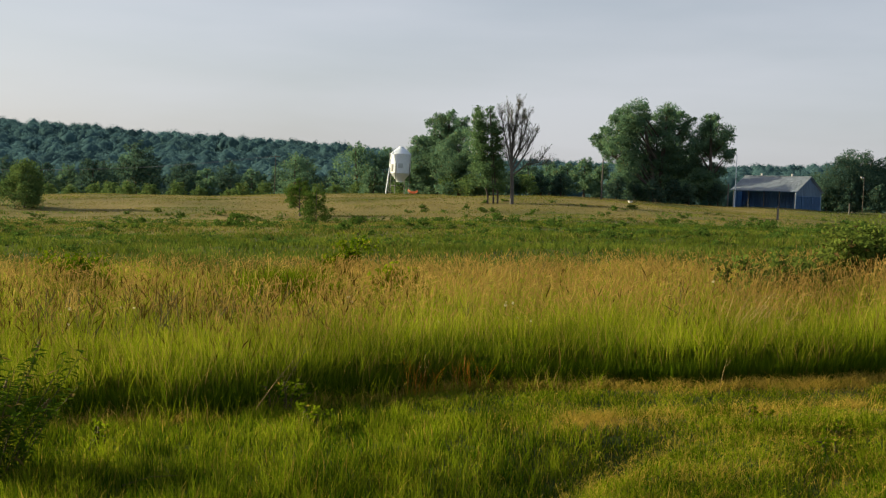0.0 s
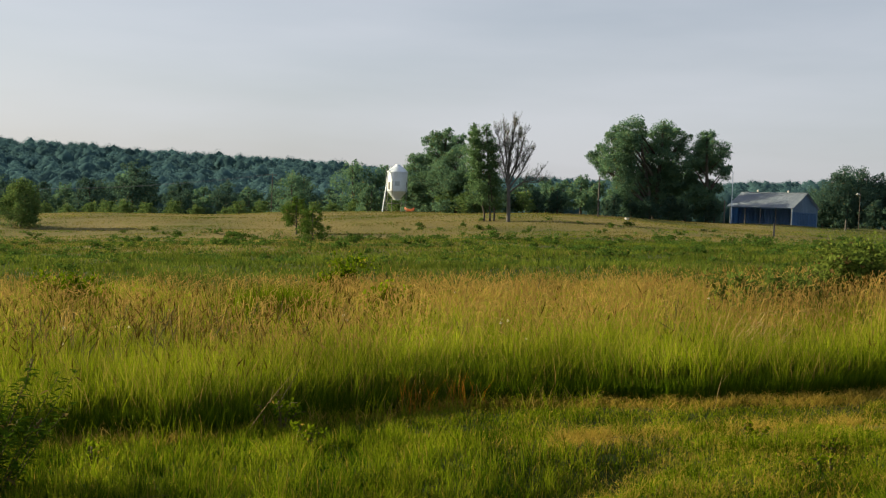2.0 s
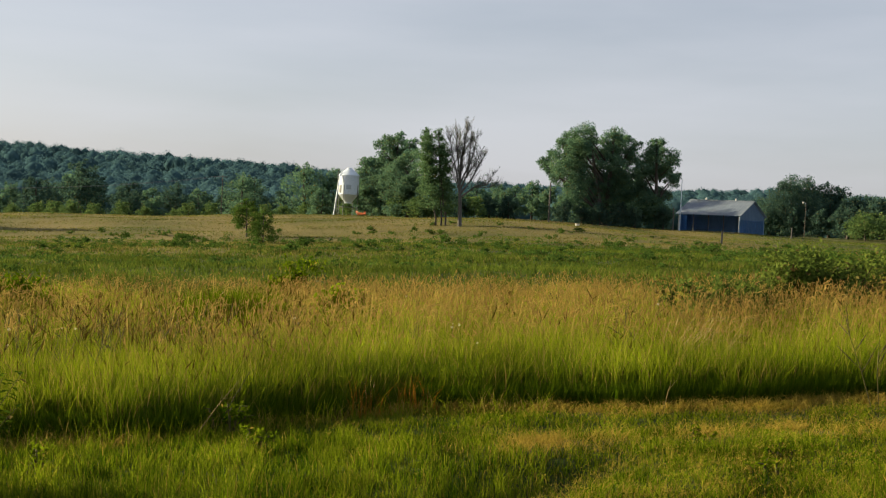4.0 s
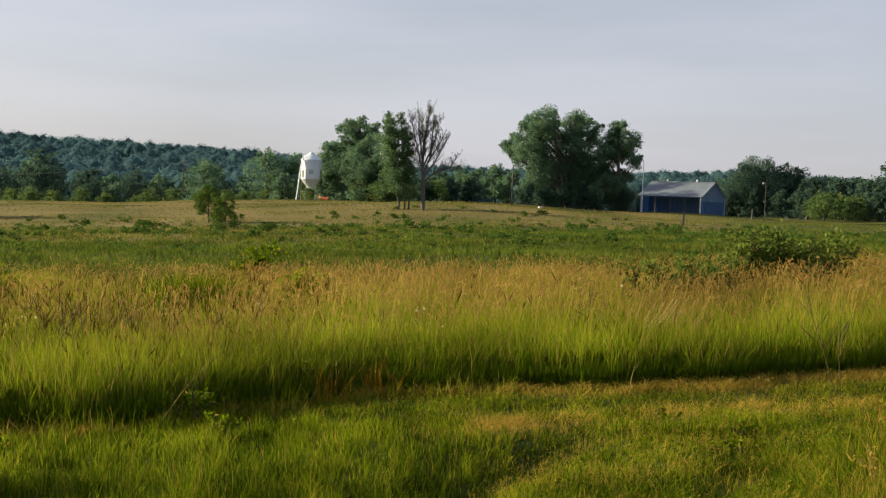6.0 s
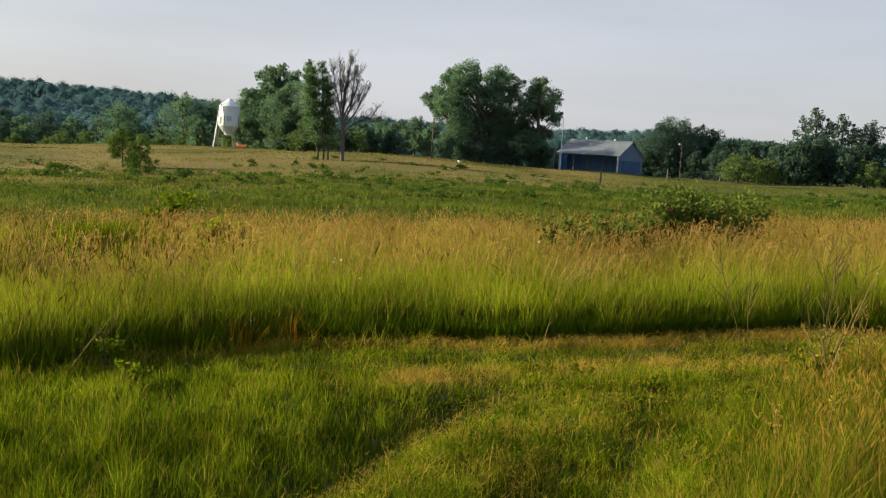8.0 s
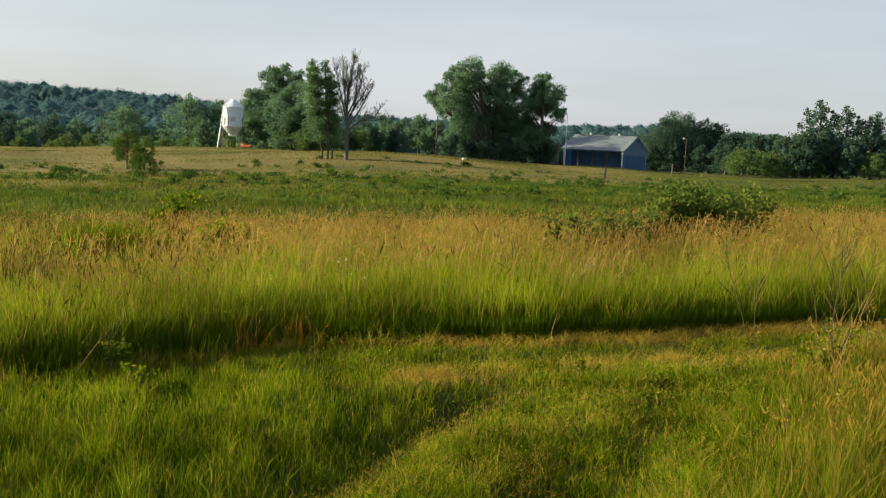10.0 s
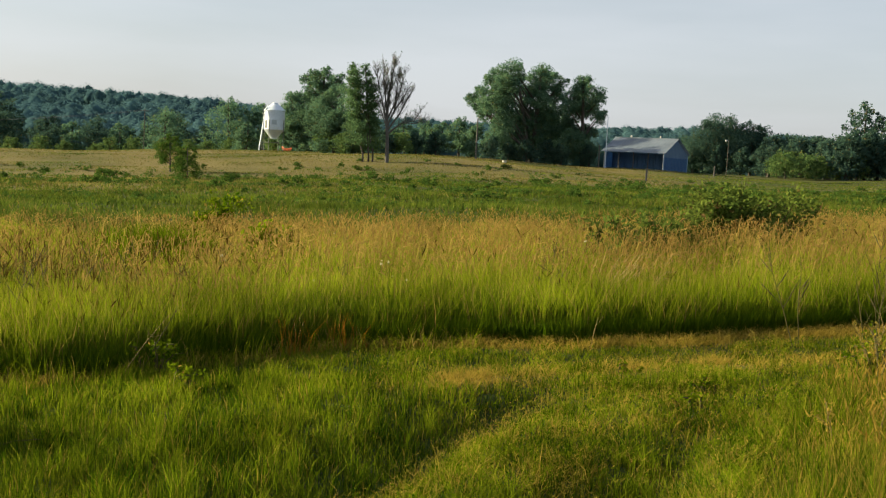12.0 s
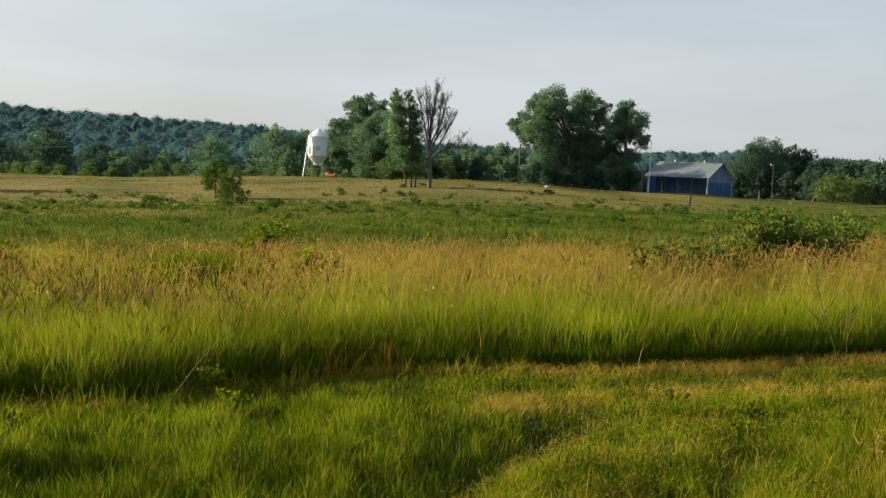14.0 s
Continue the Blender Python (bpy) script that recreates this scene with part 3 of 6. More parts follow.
def tall_grass():
    sets = []
    # leafy understorey
    x, y = tufted(120000, 8.0, 24, -0.50, 0.68, 6, 0.06, 0.62)
    fx, fy = tufted(110000, 8.0, 11.2, -0.50, 0.66, 6, 0.05, 0.5)
    wx, wy = tufted(8000, 8.0, 30, -1.6, 1.9, 8, 0.08)
    x, y = np.concatenate([x, fx, wx]), np.concatenate([y, fy, wy])
    ok = (y > edge_y(x) + rnd(len(x), -0.03, 0.10) + 0.05 * wob(x, y, 0.7, 42)) & (y < 22.5 + 2.0 * wob(x, y, 9, 12))
    x, y = x[ok], y[ok]
    n = len(x)
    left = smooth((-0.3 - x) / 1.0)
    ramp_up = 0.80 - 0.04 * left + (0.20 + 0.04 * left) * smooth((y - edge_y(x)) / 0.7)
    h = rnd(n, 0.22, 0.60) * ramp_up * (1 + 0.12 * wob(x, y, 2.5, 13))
    # taller blades toned fresher, painting the light on the stand's top
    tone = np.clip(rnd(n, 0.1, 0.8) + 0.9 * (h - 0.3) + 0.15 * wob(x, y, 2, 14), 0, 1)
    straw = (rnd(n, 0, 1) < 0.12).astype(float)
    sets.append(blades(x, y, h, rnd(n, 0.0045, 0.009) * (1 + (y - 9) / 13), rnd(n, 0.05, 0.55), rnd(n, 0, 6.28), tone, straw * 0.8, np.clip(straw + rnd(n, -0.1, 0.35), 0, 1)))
    # dense undergrowth at the foot, its deep tones painting the shade there
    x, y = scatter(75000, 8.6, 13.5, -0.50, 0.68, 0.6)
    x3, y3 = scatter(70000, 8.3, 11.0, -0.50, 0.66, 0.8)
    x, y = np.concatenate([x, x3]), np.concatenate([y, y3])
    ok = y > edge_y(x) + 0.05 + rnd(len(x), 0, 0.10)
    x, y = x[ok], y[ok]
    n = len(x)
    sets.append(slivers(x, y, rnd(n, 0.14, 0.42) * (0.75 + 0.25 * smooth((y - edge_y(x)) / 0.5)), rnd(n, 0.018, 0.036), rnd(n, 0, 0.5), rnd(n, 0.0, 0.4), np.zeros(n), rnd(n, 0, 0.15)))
    # short leaves along the mown edge, toned dark as the foot's shade
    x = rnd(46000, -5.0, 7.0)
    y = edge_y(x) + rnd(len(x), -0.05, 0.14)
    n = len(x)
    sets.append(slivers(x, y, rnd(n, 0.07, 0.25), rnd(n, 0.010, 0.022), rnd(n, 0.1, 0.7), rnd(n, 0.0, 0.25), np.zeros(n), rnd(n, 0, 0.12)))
    # wide dark slivers added unseen inside the stand, to block light from its foot
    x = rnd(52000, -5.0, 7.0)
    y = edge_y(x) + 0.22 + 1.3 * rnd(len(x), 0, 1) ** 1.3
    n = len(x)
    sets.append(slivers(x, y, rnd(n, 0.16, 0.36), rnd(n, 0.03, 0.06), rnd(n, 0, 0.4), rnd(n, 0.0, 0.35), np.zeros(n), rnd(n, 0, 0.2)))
    # ripe culms
    x, y = tufted(80000, 8.2, 23.5, -0.50, 0.68, 5, 0.10, 0.7)
    wx, wy = tufted(8000, 8.0, 28, -1.6, 1.9, 5, 0.12)
    x, y = np.concatenate([x, wx]), np.concatenate([y, wy])
    ok = (y > edge_y(x) + 0.35 + rnd(len(x), 0, 1.0)) & (y < 22 + 2.0 * wob(x, y, 9, 12)) & (rnd(len(x), 0, 1) < 0.62 + 0.4 * wob(x, y, 3.0, 15) - 0.38 * smooth((-0.12 - x / y) / 0.12))
    ok &= ~((np.abs(x / y + 0.139) < 0.036 + 0.006 * wob(x, y, 1.0, 37)) & (y > 11.4) & (y < 16.5))      # a gap where a green clump stands
    x, y = x[ok], y[ok]
    n = len(x)
    h = rnd(n, 0.48, 0.76) * (1 + 0.13 * wob(x, y, 1.6, 16))
    z = land(x, y)
    v, f, t, d = blades(x, y, h, rnd(n, 0.003, 0.006) * (1 + (y - 9) / 14), rnd(n, 0.02, 0.6), rnd(n, 0, 6.28), np.clip(rnd(n, 0.35, 1.0) - 0.55 * smooth((-0.06 - x / y) / 0.16), 0, 1), rnd(n, -0.6, 0.05), rnd(n, 0.7, 1.0), z)
    sets.append((v, f, t, d))
    tip = v.reshape(-1, 5, 3)[:, 4]
    hv, hf = heads(tip[:, 0], tip[:, 1], tip[:, 2] - 0.02, rnd(n, 0.04, 0.11), rnd(n, 0.005, 0.011) * (1 + (y - 9) / 24), rnd(n, 0.1, 0.9))
    tone = np.repeat(np.clip(rnd(n, 0.1, 1.0) - 0.5 * smooth((-0.04 - x / y) / 0.14), 0, 1), 8)
    sets.append((hv, hf, tone, np.full(len(hv), 1.0)))
    # thin pale stems and their heads standing in the front of the stand, at all heights
    x, y = scatter(2500, 8.3, 12.4, -0.48, 0.64)
    ok = (y > edge_y(x) + 0.02) & (y < edge_y(x) + 1.7)
    x, y = x[ok], y[ok]
    n = len(x)
    v, f, t, d = blades(x, y, rnd(n, 0.30, 0.68), rnd(n, 0.0025, 0.0045), rnd(n, 0.05, 0.7), rnd(n, 0, 6.28), rnd(n, 0.5, 1), rnd(n, 0.0, 0.4), rnd(n, 0.2, 0.9))
    sets.append((v, f, t, d))
    tip = v.reshape(-1, 5, 3)[:, 4]
    hv, hf = heads(tip[:, 0], tip[:, 1], tip[:, 2] - 0.01, rnd(n, 0.025, 0.07), rnd(n, 0.004, 0.008), rnd(n, 0.2, 0.95))
    sets.append((hv, hf, np.repeat(rnd(n, 0.4, 1.0), 8), np.repeat(rnd(n, 0.1, 0.8), 8)))
    # stray blades and straws along the foot
    x = rnd(1300, -4.5, 1.4)
    y = edge_y(x) + rnd(1300, -0.4, -0.05)
    n = len(x)
    st = (rnd(n, 0, 1) < 0.3).astype(float)
    sets.append(blades(x, y, rnd(n, 0.10, 0.25), rnd(n, 0.0035, 0.006), rnd(n, 0.2, 1.1), rnd(n, 0, 6.28), rnd(n, 0.5, 1), st * rnd(n, 0.5, 1), st))
    # taller pale stems whose long heads arch over
    x, y = tufted(1500, 9.8, 18, -0.40, 0.62, 4, 0.10)
    ok = y > edge_y(x) + 0.4
    x, y = x[ok], y[ok]
    n = len(x)
    hh, an, reach = rnd(n, 0.58, 0.86), rng.normal(0.3, 0.9, n), rnd(n, 0.10, 0.26)
    dx, dy = np.cos(an), np.sin(an)
    z = land(x, y)
    line = []
    for u, up in ((0.0, 0.0), (0.06, 0.7), (0.35, 0.97), (0.7, 1.0), (1.0, 0.90)):
        line.append(np.stack([x + dx * reach * u, y + dy * reach * u, z + hh * up], 1))
    wd = [0.0035, 0.003, 0.006, 0.007, 0.001]
    vv = []
    for p, w in zip(line, wd):
        up = np.array([0, 0, w])
        sd = np.stack([-dy, dx, 0 * dx], 1) * w * 0.5
        vv += [p - sd - up * 0.35, p + sd + up * 0.35]
    v = np.stack(vv, 1).reshape(-1, 3)
    o = (np.arange(n) * 10)[:, None]
    f = np.concatenate([o + [q, q + 1, q + 3] for q in (0, 2, 4, 6)] + [o + [q, q + 3, q + 2] for q in (0, 2, 4, 6)])
    sets.append((v, f, np.repeat(rnd(n, 0.6, 1), 10), np.tile([0.2, 0.2, 0.6, 0.6, 1, 1, 1, 1, 1, 1], n) * 1.0))
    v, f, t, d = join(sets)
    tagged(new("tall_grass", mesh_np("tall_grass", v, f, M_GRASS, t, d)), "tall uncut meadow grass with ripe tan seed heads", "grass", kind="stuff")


def dark_panicles():
    """Tall grass gone to dark seed, thickest towards the left end of the meadow's edge."""
    x, y = tufted(960, 8.6, 13.5, -0.46, -0.07, 3, 0.18)
    x2, y2 = tufted(240, 9.6, 15.0, -0.1, 0.62, 3, 0.2)
    x, y = np.concatenate([x, x2]), np.concatenate([y, y2])
    ok = y > edge_y(x) + 0.2
    x, y = x[ok], y[ok]
    n = len(x)
    v, f, t, d = blades(x, y, rnd(n, 0.30, 0.86), rnd(n, 0.003, 0.005), rnd(n, 0.05, 0.6), rnd(n, 0, 6.28), rnd(n, 0, 1), rnd(n, 0, 0.3), rnd(n, 0.5, 1))
    tip = v.reshape(-1, 5, 3)[:, 4]
    sets = [(v, f, t, d)]
    for _ in range(2):
        hv, hf = heads(tip[:, 0], tip[:, 1], tip[:, 2] - 0.05, rnd(n, 0.07, 0.16), rnd(n, 0.005, 0.011), rnd(n, 0.1, 0.8))
        sets.append((hv, hf, np.repeat(rnd(n, 0, 1), 8), np.ones(len(hv))))
    v, f, t, d = join(sets)
    tagged(new("seeding_grass", mesh_np("seeding_grass", v, f, M_SEED, t, d)), "tall grass with dark brown seed heads", "grass", kind="stuff")


def pasture_grass():
    sets = []
    x, y = tufted(180000, 20, 66, -0.52, 0.68, 5, 0.25, 0.62)
    n = len(x)
    h = rnd(n, 0.06, 0.22) * (1 + 0.4 * wob(x, y, 5, 17)) * (1 - 0.5 * smooth((y - 40) / 25))
    dr = np.clip(0.05 + 0.12 * wob(x, y, 7, 18) + 0.42 * smooth((36 - y) / 13) + 0.6 * dryness(x, y), 0, 1)
    s = (rnd(n, 0, 1) < dr).astype(float)
    sets.append(slivers(x, y, np.maximum(h, 0.06), rnd(n, 0.02, 0.05) * (1 + (y - 20) / 26), rnd(n, 0, 1.3), np.clip(rnd(n, 0.15, 0.85) + 0.2 * wob(x, y, 4, 19), 0, 1), s * 0.7, np.clip(s + rnd(n, -0.2, 0.3), 0, 1)))
    x, y = tufted(190000, 60, 140, -0.55, 0.72, 6, 0.5, 0.75)
    n = len(x)
    green = smooth((wob(x, y, 7, 47) + 0.6 * wob(x, y, 2.5, 48) - 0.1) / 0.5) * smooth((125 - y) / 40)
    dr = np.clip(dryness(x, y) * (1 - 0.6 * green), 0, 1)
    s = (rnd(n, 0, 1) < dr).astype(float)
    sets.append(slivers(x, y, rnd(n, 0.02, 0.07), rnd(n, 0.06, 0.16), rnd(n, 0, 1.6), np.clip(rnd(n, 0.15, 0.85) + 0.25 * wob(x, y, 12, 20), 0, 1), s * 0.8, np.clip(s + rnd(n, -0.15, 0.2), 0, 1)))
    x, y = scatter(16000, 14, 150, -1.7, 1.9)
    ok = (x / y < -0.5) | (x / y > 0.66)
    x, y = x[ok], y[ok]
    n = len(x)
    s = (rnd(n, 0, 1) < 0.2 + 0.6 * dryness(x, y)).astype(float)
    sets.append(slivers(x, y, rnd(n, 0.15, 0.45), rnd(n, 0.1, 0.25), rnd(n, 0, 0.6), rnd(n, 0, 1), s * 0.8, s))
    v, f, t, d = join(sets)
    tagged(new("pasture_grass", mesh_np("pasture_grass", v, f, M_PASTURE, t, d)), "grazed pasture grass, green in the hollow, tan on the rise", "grass", kind="stuff")


track_grass()
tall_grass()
dark_panicles()
pasture_grass()

# ------------------------------------------------------------------ leaves, bushes and trees


def crown(name, lobes, leaves, size, mat, clumps=14, spread=0.34, fill=0.25, dry=0.05, squash=0.85, sprays=3):
    """A crown: each lobe (x, y, z, r) holds clumps of leaves on its shell, with gaps between."""
    g = random.Random(len(lobes) * 31 + leaves)
    more = []
    for (lx, ly, lz, r) in lobes:                                   # smaller outer sprays
        for _ in range(sprays):
            an, el = g.uniform(0, 6.28), g.uniform(-0.3, 1.2)
            more.append((lx + r * math.cos(an) * math.cos(el), ly + r * math.sin(an) * math.cos(el), lz + r * 0.85 * math.sin(el), r * g.uniform(0.28, 0.45)))
    lobes = list(lobes) + more
    tot = sum(l[3] ** 2 for l in lobes)
    cs, outs, tones = [], [], []
    for (lx, ly, lz, r) in lobes:
        n = max(30, int(leaves * r * r / tot))
        k = max(5, int(clumps))
        g = rng.normal(0, 1, (k, 3))
        g /= np.linalg.norm(g, axis=1)[:, None]
        rad = rng.uniform(0.45, 1.05, k)
        cc = g * rad[:, None] * r * np.array([1, 1, squash])
        which = rng.integers(0, k, n)
        off = rng.normal(0, 1, (n, 3))
        off /= (np.linalg.norm(off, axis=1)[:, None] + 1e-9)
        off *= (rng.uniform(0.15, 1, n) ** 0.5 * r * spread)[:, None] * np.array([1, 1, 0.75])
        p = cc[which] + off
        inner = rng.uniform(0, 1, n) < fill
        q = rng.normal(0, 1, (int(inner.sum()), 3))
        p[inner] = q / (np.linalg.norm(q, axis=1)[:, None] + 1e-9) * (rng.uniform(0, 1, len(q)) ** 0.5 * 0.75 * r)[:, None]
        cs.append(p + np.array([lx, ly, lz]))
        o = off / (np.linalg.norm(off, axis=1)[:, None] + 1e-9) + g[which] * 0.6
        outs.append(o)
        tones.append(np.clip(rng.uniform(0.1, 0.9, k)[which] + rng.uniform(-0.2, 0.2, n), 0, 1))
    c, o, t = np.concatenate(cs), np.concatenate(outs), np.concatenate(tones)
    n = len(c)
    d = (rng.uniform(0, 1, n) < dry) * rng.uniform(0.4, 1, n)
    v, f, t, d = leaf_cloud(c, n, size, t, d, outward=o)
    return mesh_np(name, v, f, mat, t, d)


def tree(name, where, label, category, height, lobes, leaves, size, mat=None, trunk=0.22, group="", scale=1.0, turn=0.0, fill=0.25, clumps=14, spread=0.34, bark=None, stems=1, sprays=3):
    ob = thing(name, where, label, category, group, turn=turn, scale=scale)
    limbs = []
    low = min(l[2] - l[3] for l in lobes)
    for s in range(stems):
        bx = (s - (stems - 1) / 2) * trunk * 5
        top = max(lobes, key=lambda l: l[2] - abs(l[0] - bx) * 0.5)
        fork = Vector((bx * 0.6 + top[0] * 0.25, top[1] * 0.2, max(height * 0.22, low * 0.9 + 0.1)))
        limbs.append(([(bx, 0, -0.3), (bx, 0, fork.z * 0.4), fork, Vector((top[0], top[1], top[2])), Vector((top[0], top[1], top[2] + top[3] * 0.7))],
                      [trunk * 1.35, trunk, trunk * 0.85, trunk * 0.4, trunk * 0.08], 7))
    for (lx, ly, lz, r) in lobes:
        f0 = Vector((lx * 0.12, ly * 0.12, min(max(height * 0.2, lz - abs(lx) * 1.1), lz)))
        f1 = Vector((lx * 0.6, ly * 0.6, lz * 0.55 + f0.z * 0.45))
        limbs.append(([f0, f1, Vector((lx, ly, lz)), Vector((lx * 1.05, ly * 1.05, lz + r * 0.6))], [trunk * 0.34, trunk * 0.24, trunk * 0.12, trunk * 0.04], 5))
    child("trunk", tubes_mesh("trunk", limbs, bark or M_BARK), ob)
    child("crown", crown("crown", lobes, leaves, size, mat or M_LEAF, clumps=clumps, fill=fill, spread=spread, sprays=sprays), ob)
    return ob


def spot(k, y, dz=0.0):
    """A place on the land at bearing k = x / y."""
    x = k * y * math.cos(LEAN) - (float(lie(k * y, y)) - 1.6) * math.sin(LEAN)
    return (x, y, float(land(x, y)) + dz)


# --- great oaks behind the rise
def lobed(w, h0, h1, n, seed, r0=0.20, r1=0.34):
    """Random lobes of a broad crown w wide, between two heights."""
    g = random.Random(seed)
    out = []
    for i in range(n):
        u = (i + 0.5) / n
        zz = h0 + (h1 - h0) * u
        wide = (math.sin(math.pi * min(1, 0.25 + 0.72 * u)) ** 0.7) * w / 2
        an = i * 2.4 + g.uniform(-0.5, 0.5)
        rr = g.uniform(r0, r1) * w * (1.0 - 0.35 * u)
        d = max(0, wide - rr * 0.7) * g.uniform(0.55, 1.0)
        out.append((math.cos(an) * d, math.sin(an) * d, zz, rr))
    return out


def billow(plan, depth, seed, lift=0.0):
    """Lobes (x, y, z, r) from (x, z, r), set to and fro within the crown's depth, with inner ones behind them."""
    g = random.Random(seed)
    mx, mz = sum(p[0] for p in plan) / len(plan), sum(p[1] for p in plan) / len(plan)
    out = [(x - 0.049 * z, g.uniform(-0.5, 0.5) * depth, z + lift, r * g.uniform(1.05, 1.3)) for x, z, r in plan]
    inner = [(mx - 0.049 * z + (x - mx) * g.uniform(0.5, 0.85), g.uniform(-0.5, 0.5) * depth, mz + (z - mz) * g.uniform(0.5, 0.85) + lift, r * 1.1) for x, z, r in plan[::2]]
    return out + inner


OAK = [(-2.9, 10.2, 1.2), (-4.1, 9.8, 1.0), (-1.7, 9.8, 1.0), (-4.9, 8.9, 0.8), (-3.2, 8.7, 1.3), (-5.8, 7.7, 0.8), (-7.0, 6.7, 0.8), (-4.9, 7.2, 1.1), (-3.9, 6.5, 1.3),
       (-2.1, 7.6, 1.3), (-6.1, 5.8, 0.9), (-5.2, 5.2, 1.1), (-3.2, 4.7, 1.3), (-4.3, 3.4, 1.2), (-2.8, 2.8, 1.3), (-5.0, 2.1, 1.0), (-3.2, 1.4, 1.1), (-1.7, 1.0, 1.0)]
OAK_MID = [(-0.8, 8.7, 1.1), (0.7, 10.5, 1.1), (2.0, 10.1, 1.0), (2.8, 10.2, 0.6), (0.5, 8.9, 1.2), (1.6, 8.7, 0.8), (3.6, 9.4, 0.7), (3.3, 8.5, 0.8), (3.9, 7.9, 0.8),
       (3.0, 5.8, 1.0), (0.5, 6.9, 1.3), (-1.0, 6.1, 1.3), (-1.3, 3.9, 1.3), (0.1, 4.7, 1.3), (1.4, 5.2, 1.1), (-0.8, 2.1, 1.3), (0.9, 3.0, 1.4), (1.8, 1.4, 1.3),
       (2.5, 3.9, 1.1)]
OAK_B = [(-0.3, 9.3, 0.8), (-0.4, 8.3, 1.1), (-1.3, 7.8, 0.9), (0.7, 7.6, 1.1), (1.9, 7.4, 0.6), (1.7, 6.5, 0.9), (2.6, 5.7, 0.6), (-1.3, 6.5, 1.1), (0.2, 6.2, 1.1),
       (1.9, 5.1, 0.8), (-2.2, 4.5, 0.9), (-2.6, 3.4, 1.2), (-1.3, 2.5, 1.3), (0.3, 3.3, 0.9), (1.5, 3.6, 0.6), (0.4, 1.9, 1.2), (-0.9, 1.0, 1.1), (-2.4, 1.2, 1.3),
       (0.9, 0.3, 0.9), (-2.2, 6.1, 1.0)]
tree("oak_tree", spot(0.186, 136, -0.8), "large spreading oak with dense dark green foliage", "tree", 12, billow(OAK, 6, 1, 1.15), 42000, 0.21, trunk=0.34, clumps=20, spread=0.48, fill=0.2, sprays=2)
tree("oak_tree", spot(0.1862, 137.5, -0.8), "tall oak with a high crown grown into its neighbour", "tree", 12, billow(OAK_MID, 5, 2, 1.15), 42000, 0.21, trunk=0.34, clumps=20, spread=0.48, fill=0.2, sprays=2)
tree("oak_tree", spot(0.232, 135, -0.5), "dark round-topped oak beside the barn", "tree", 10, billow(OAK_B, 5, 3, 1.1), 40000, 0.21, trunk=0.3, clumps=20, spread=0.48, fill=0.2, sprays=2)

# --- broad trees beyond the barn, shade put into their leaf colour
DOME = [(-4.5, 3.2, 2.0), (-3.2, 5.0, 1.7), (-1.6, 6.6, 1.6), (0.0, 7.6, 1.4), (1.6, 7.3, 1.4), (2.6, 6.4, 1.4), (-4.6, 1.6, 1.8), (-1.8, 3.6, 2.2), (0.8, 4.8, 2.2), (2.4, 3.2, 2.0), (0.0, 1.6, 2.0), (3.0, 1.4, 1.7)]
SIDE = [(-1.6, 5.8, 1.5), (-0.2, 6.4, 1.3), (1.1, 6.3, 1.1), (1.9, 5.2, 1.2), (2.5, 3.6, 1.3), (-1.4, 3.6, 1.9), (0.8, 3.8, 1.8), (-1.0, 1.6, 1.8), (1.6, 1.5, 1.7), (2.8, 1.5, 1.2)]
tree("maple_tree", spot(0.3555, 176, -0.3), "broad dome-shaped tree beyond the barn, leaf colour darkened for shade", "tree", 9, billow(DOME, 5, 8, 1.1), 26000, 0.25, mat=M_LEAF_SHADED, trunk=0.3, clumps=18, spread=0.5, fill=0.2, sprays=2)
tree("maple_tree", spot(0.385, 177, -0.3), "tree leaning on its broader neighbour, leaf colour darkened for shade", "tree", 8, billow(SIDE, 4, 9, 1.1), 18000, 0.25, mat=M_LEAF_SHADED, trunk=0.25, clumps=18, spread=0.5, fill=0.2, sprays=2)

# --- broadleaf trees by the grain bin
HICKORY = [(-0.4, 8.8, 0.7), (-1.4, 8.1, 0.7), (0.6, 8.9, 0.8), (1.6, 8.4, 0.8), (2.4, 8.7, 0.5), (-0.9, 7.1, 0.8), (0.2, 7.2, 0.8), (1.3, 7.2, 0.8), (1.9, 7.6, 0.7),
       (-2.7, 6.2, 0.8), (-3.4, 6.1, 0.5), (-1.8, 5.7, 1.0), (-0.5, 5.9, 1.1), (-2.9, 4.8, 1.0), (-1.6, 4.0, 1.2), (-3.3, 3.1, 1.1), (-4.2, 2.0, 0.9), (-2.2, 2.0, 1.2),
       (-0.5, 3.3, 1.2), (-3.5, 0.7, 0.9), (-2.0, 0.5, 0.9), (0.7, 5.2, 1.1)]
ASH = [(1.2, 7.2, 0.6), (0.4, 6.7, 0.8), (-0.6, 6.1, 0.8), (1.4, 6.1, 0.9), (-1.4, 5.3, 0.8), (-0.2, 4.9, 1.0), (1.2, 4.7, 1.0), (-2.0, 4.1, 0.7), (-0.8, 3.7, 1.0),
       (0.6, 3.3, 1.1), (1.8, 3.5, 0.8), (-1.8, 2.7, 0.8), (-0.6, 2.1, 1.0), (1.0, 1.7, 1.0), (-1.4, 1.1, 0.9), (0.0, 0.6, 0.8), (1.6, 0.7, 0.8)]
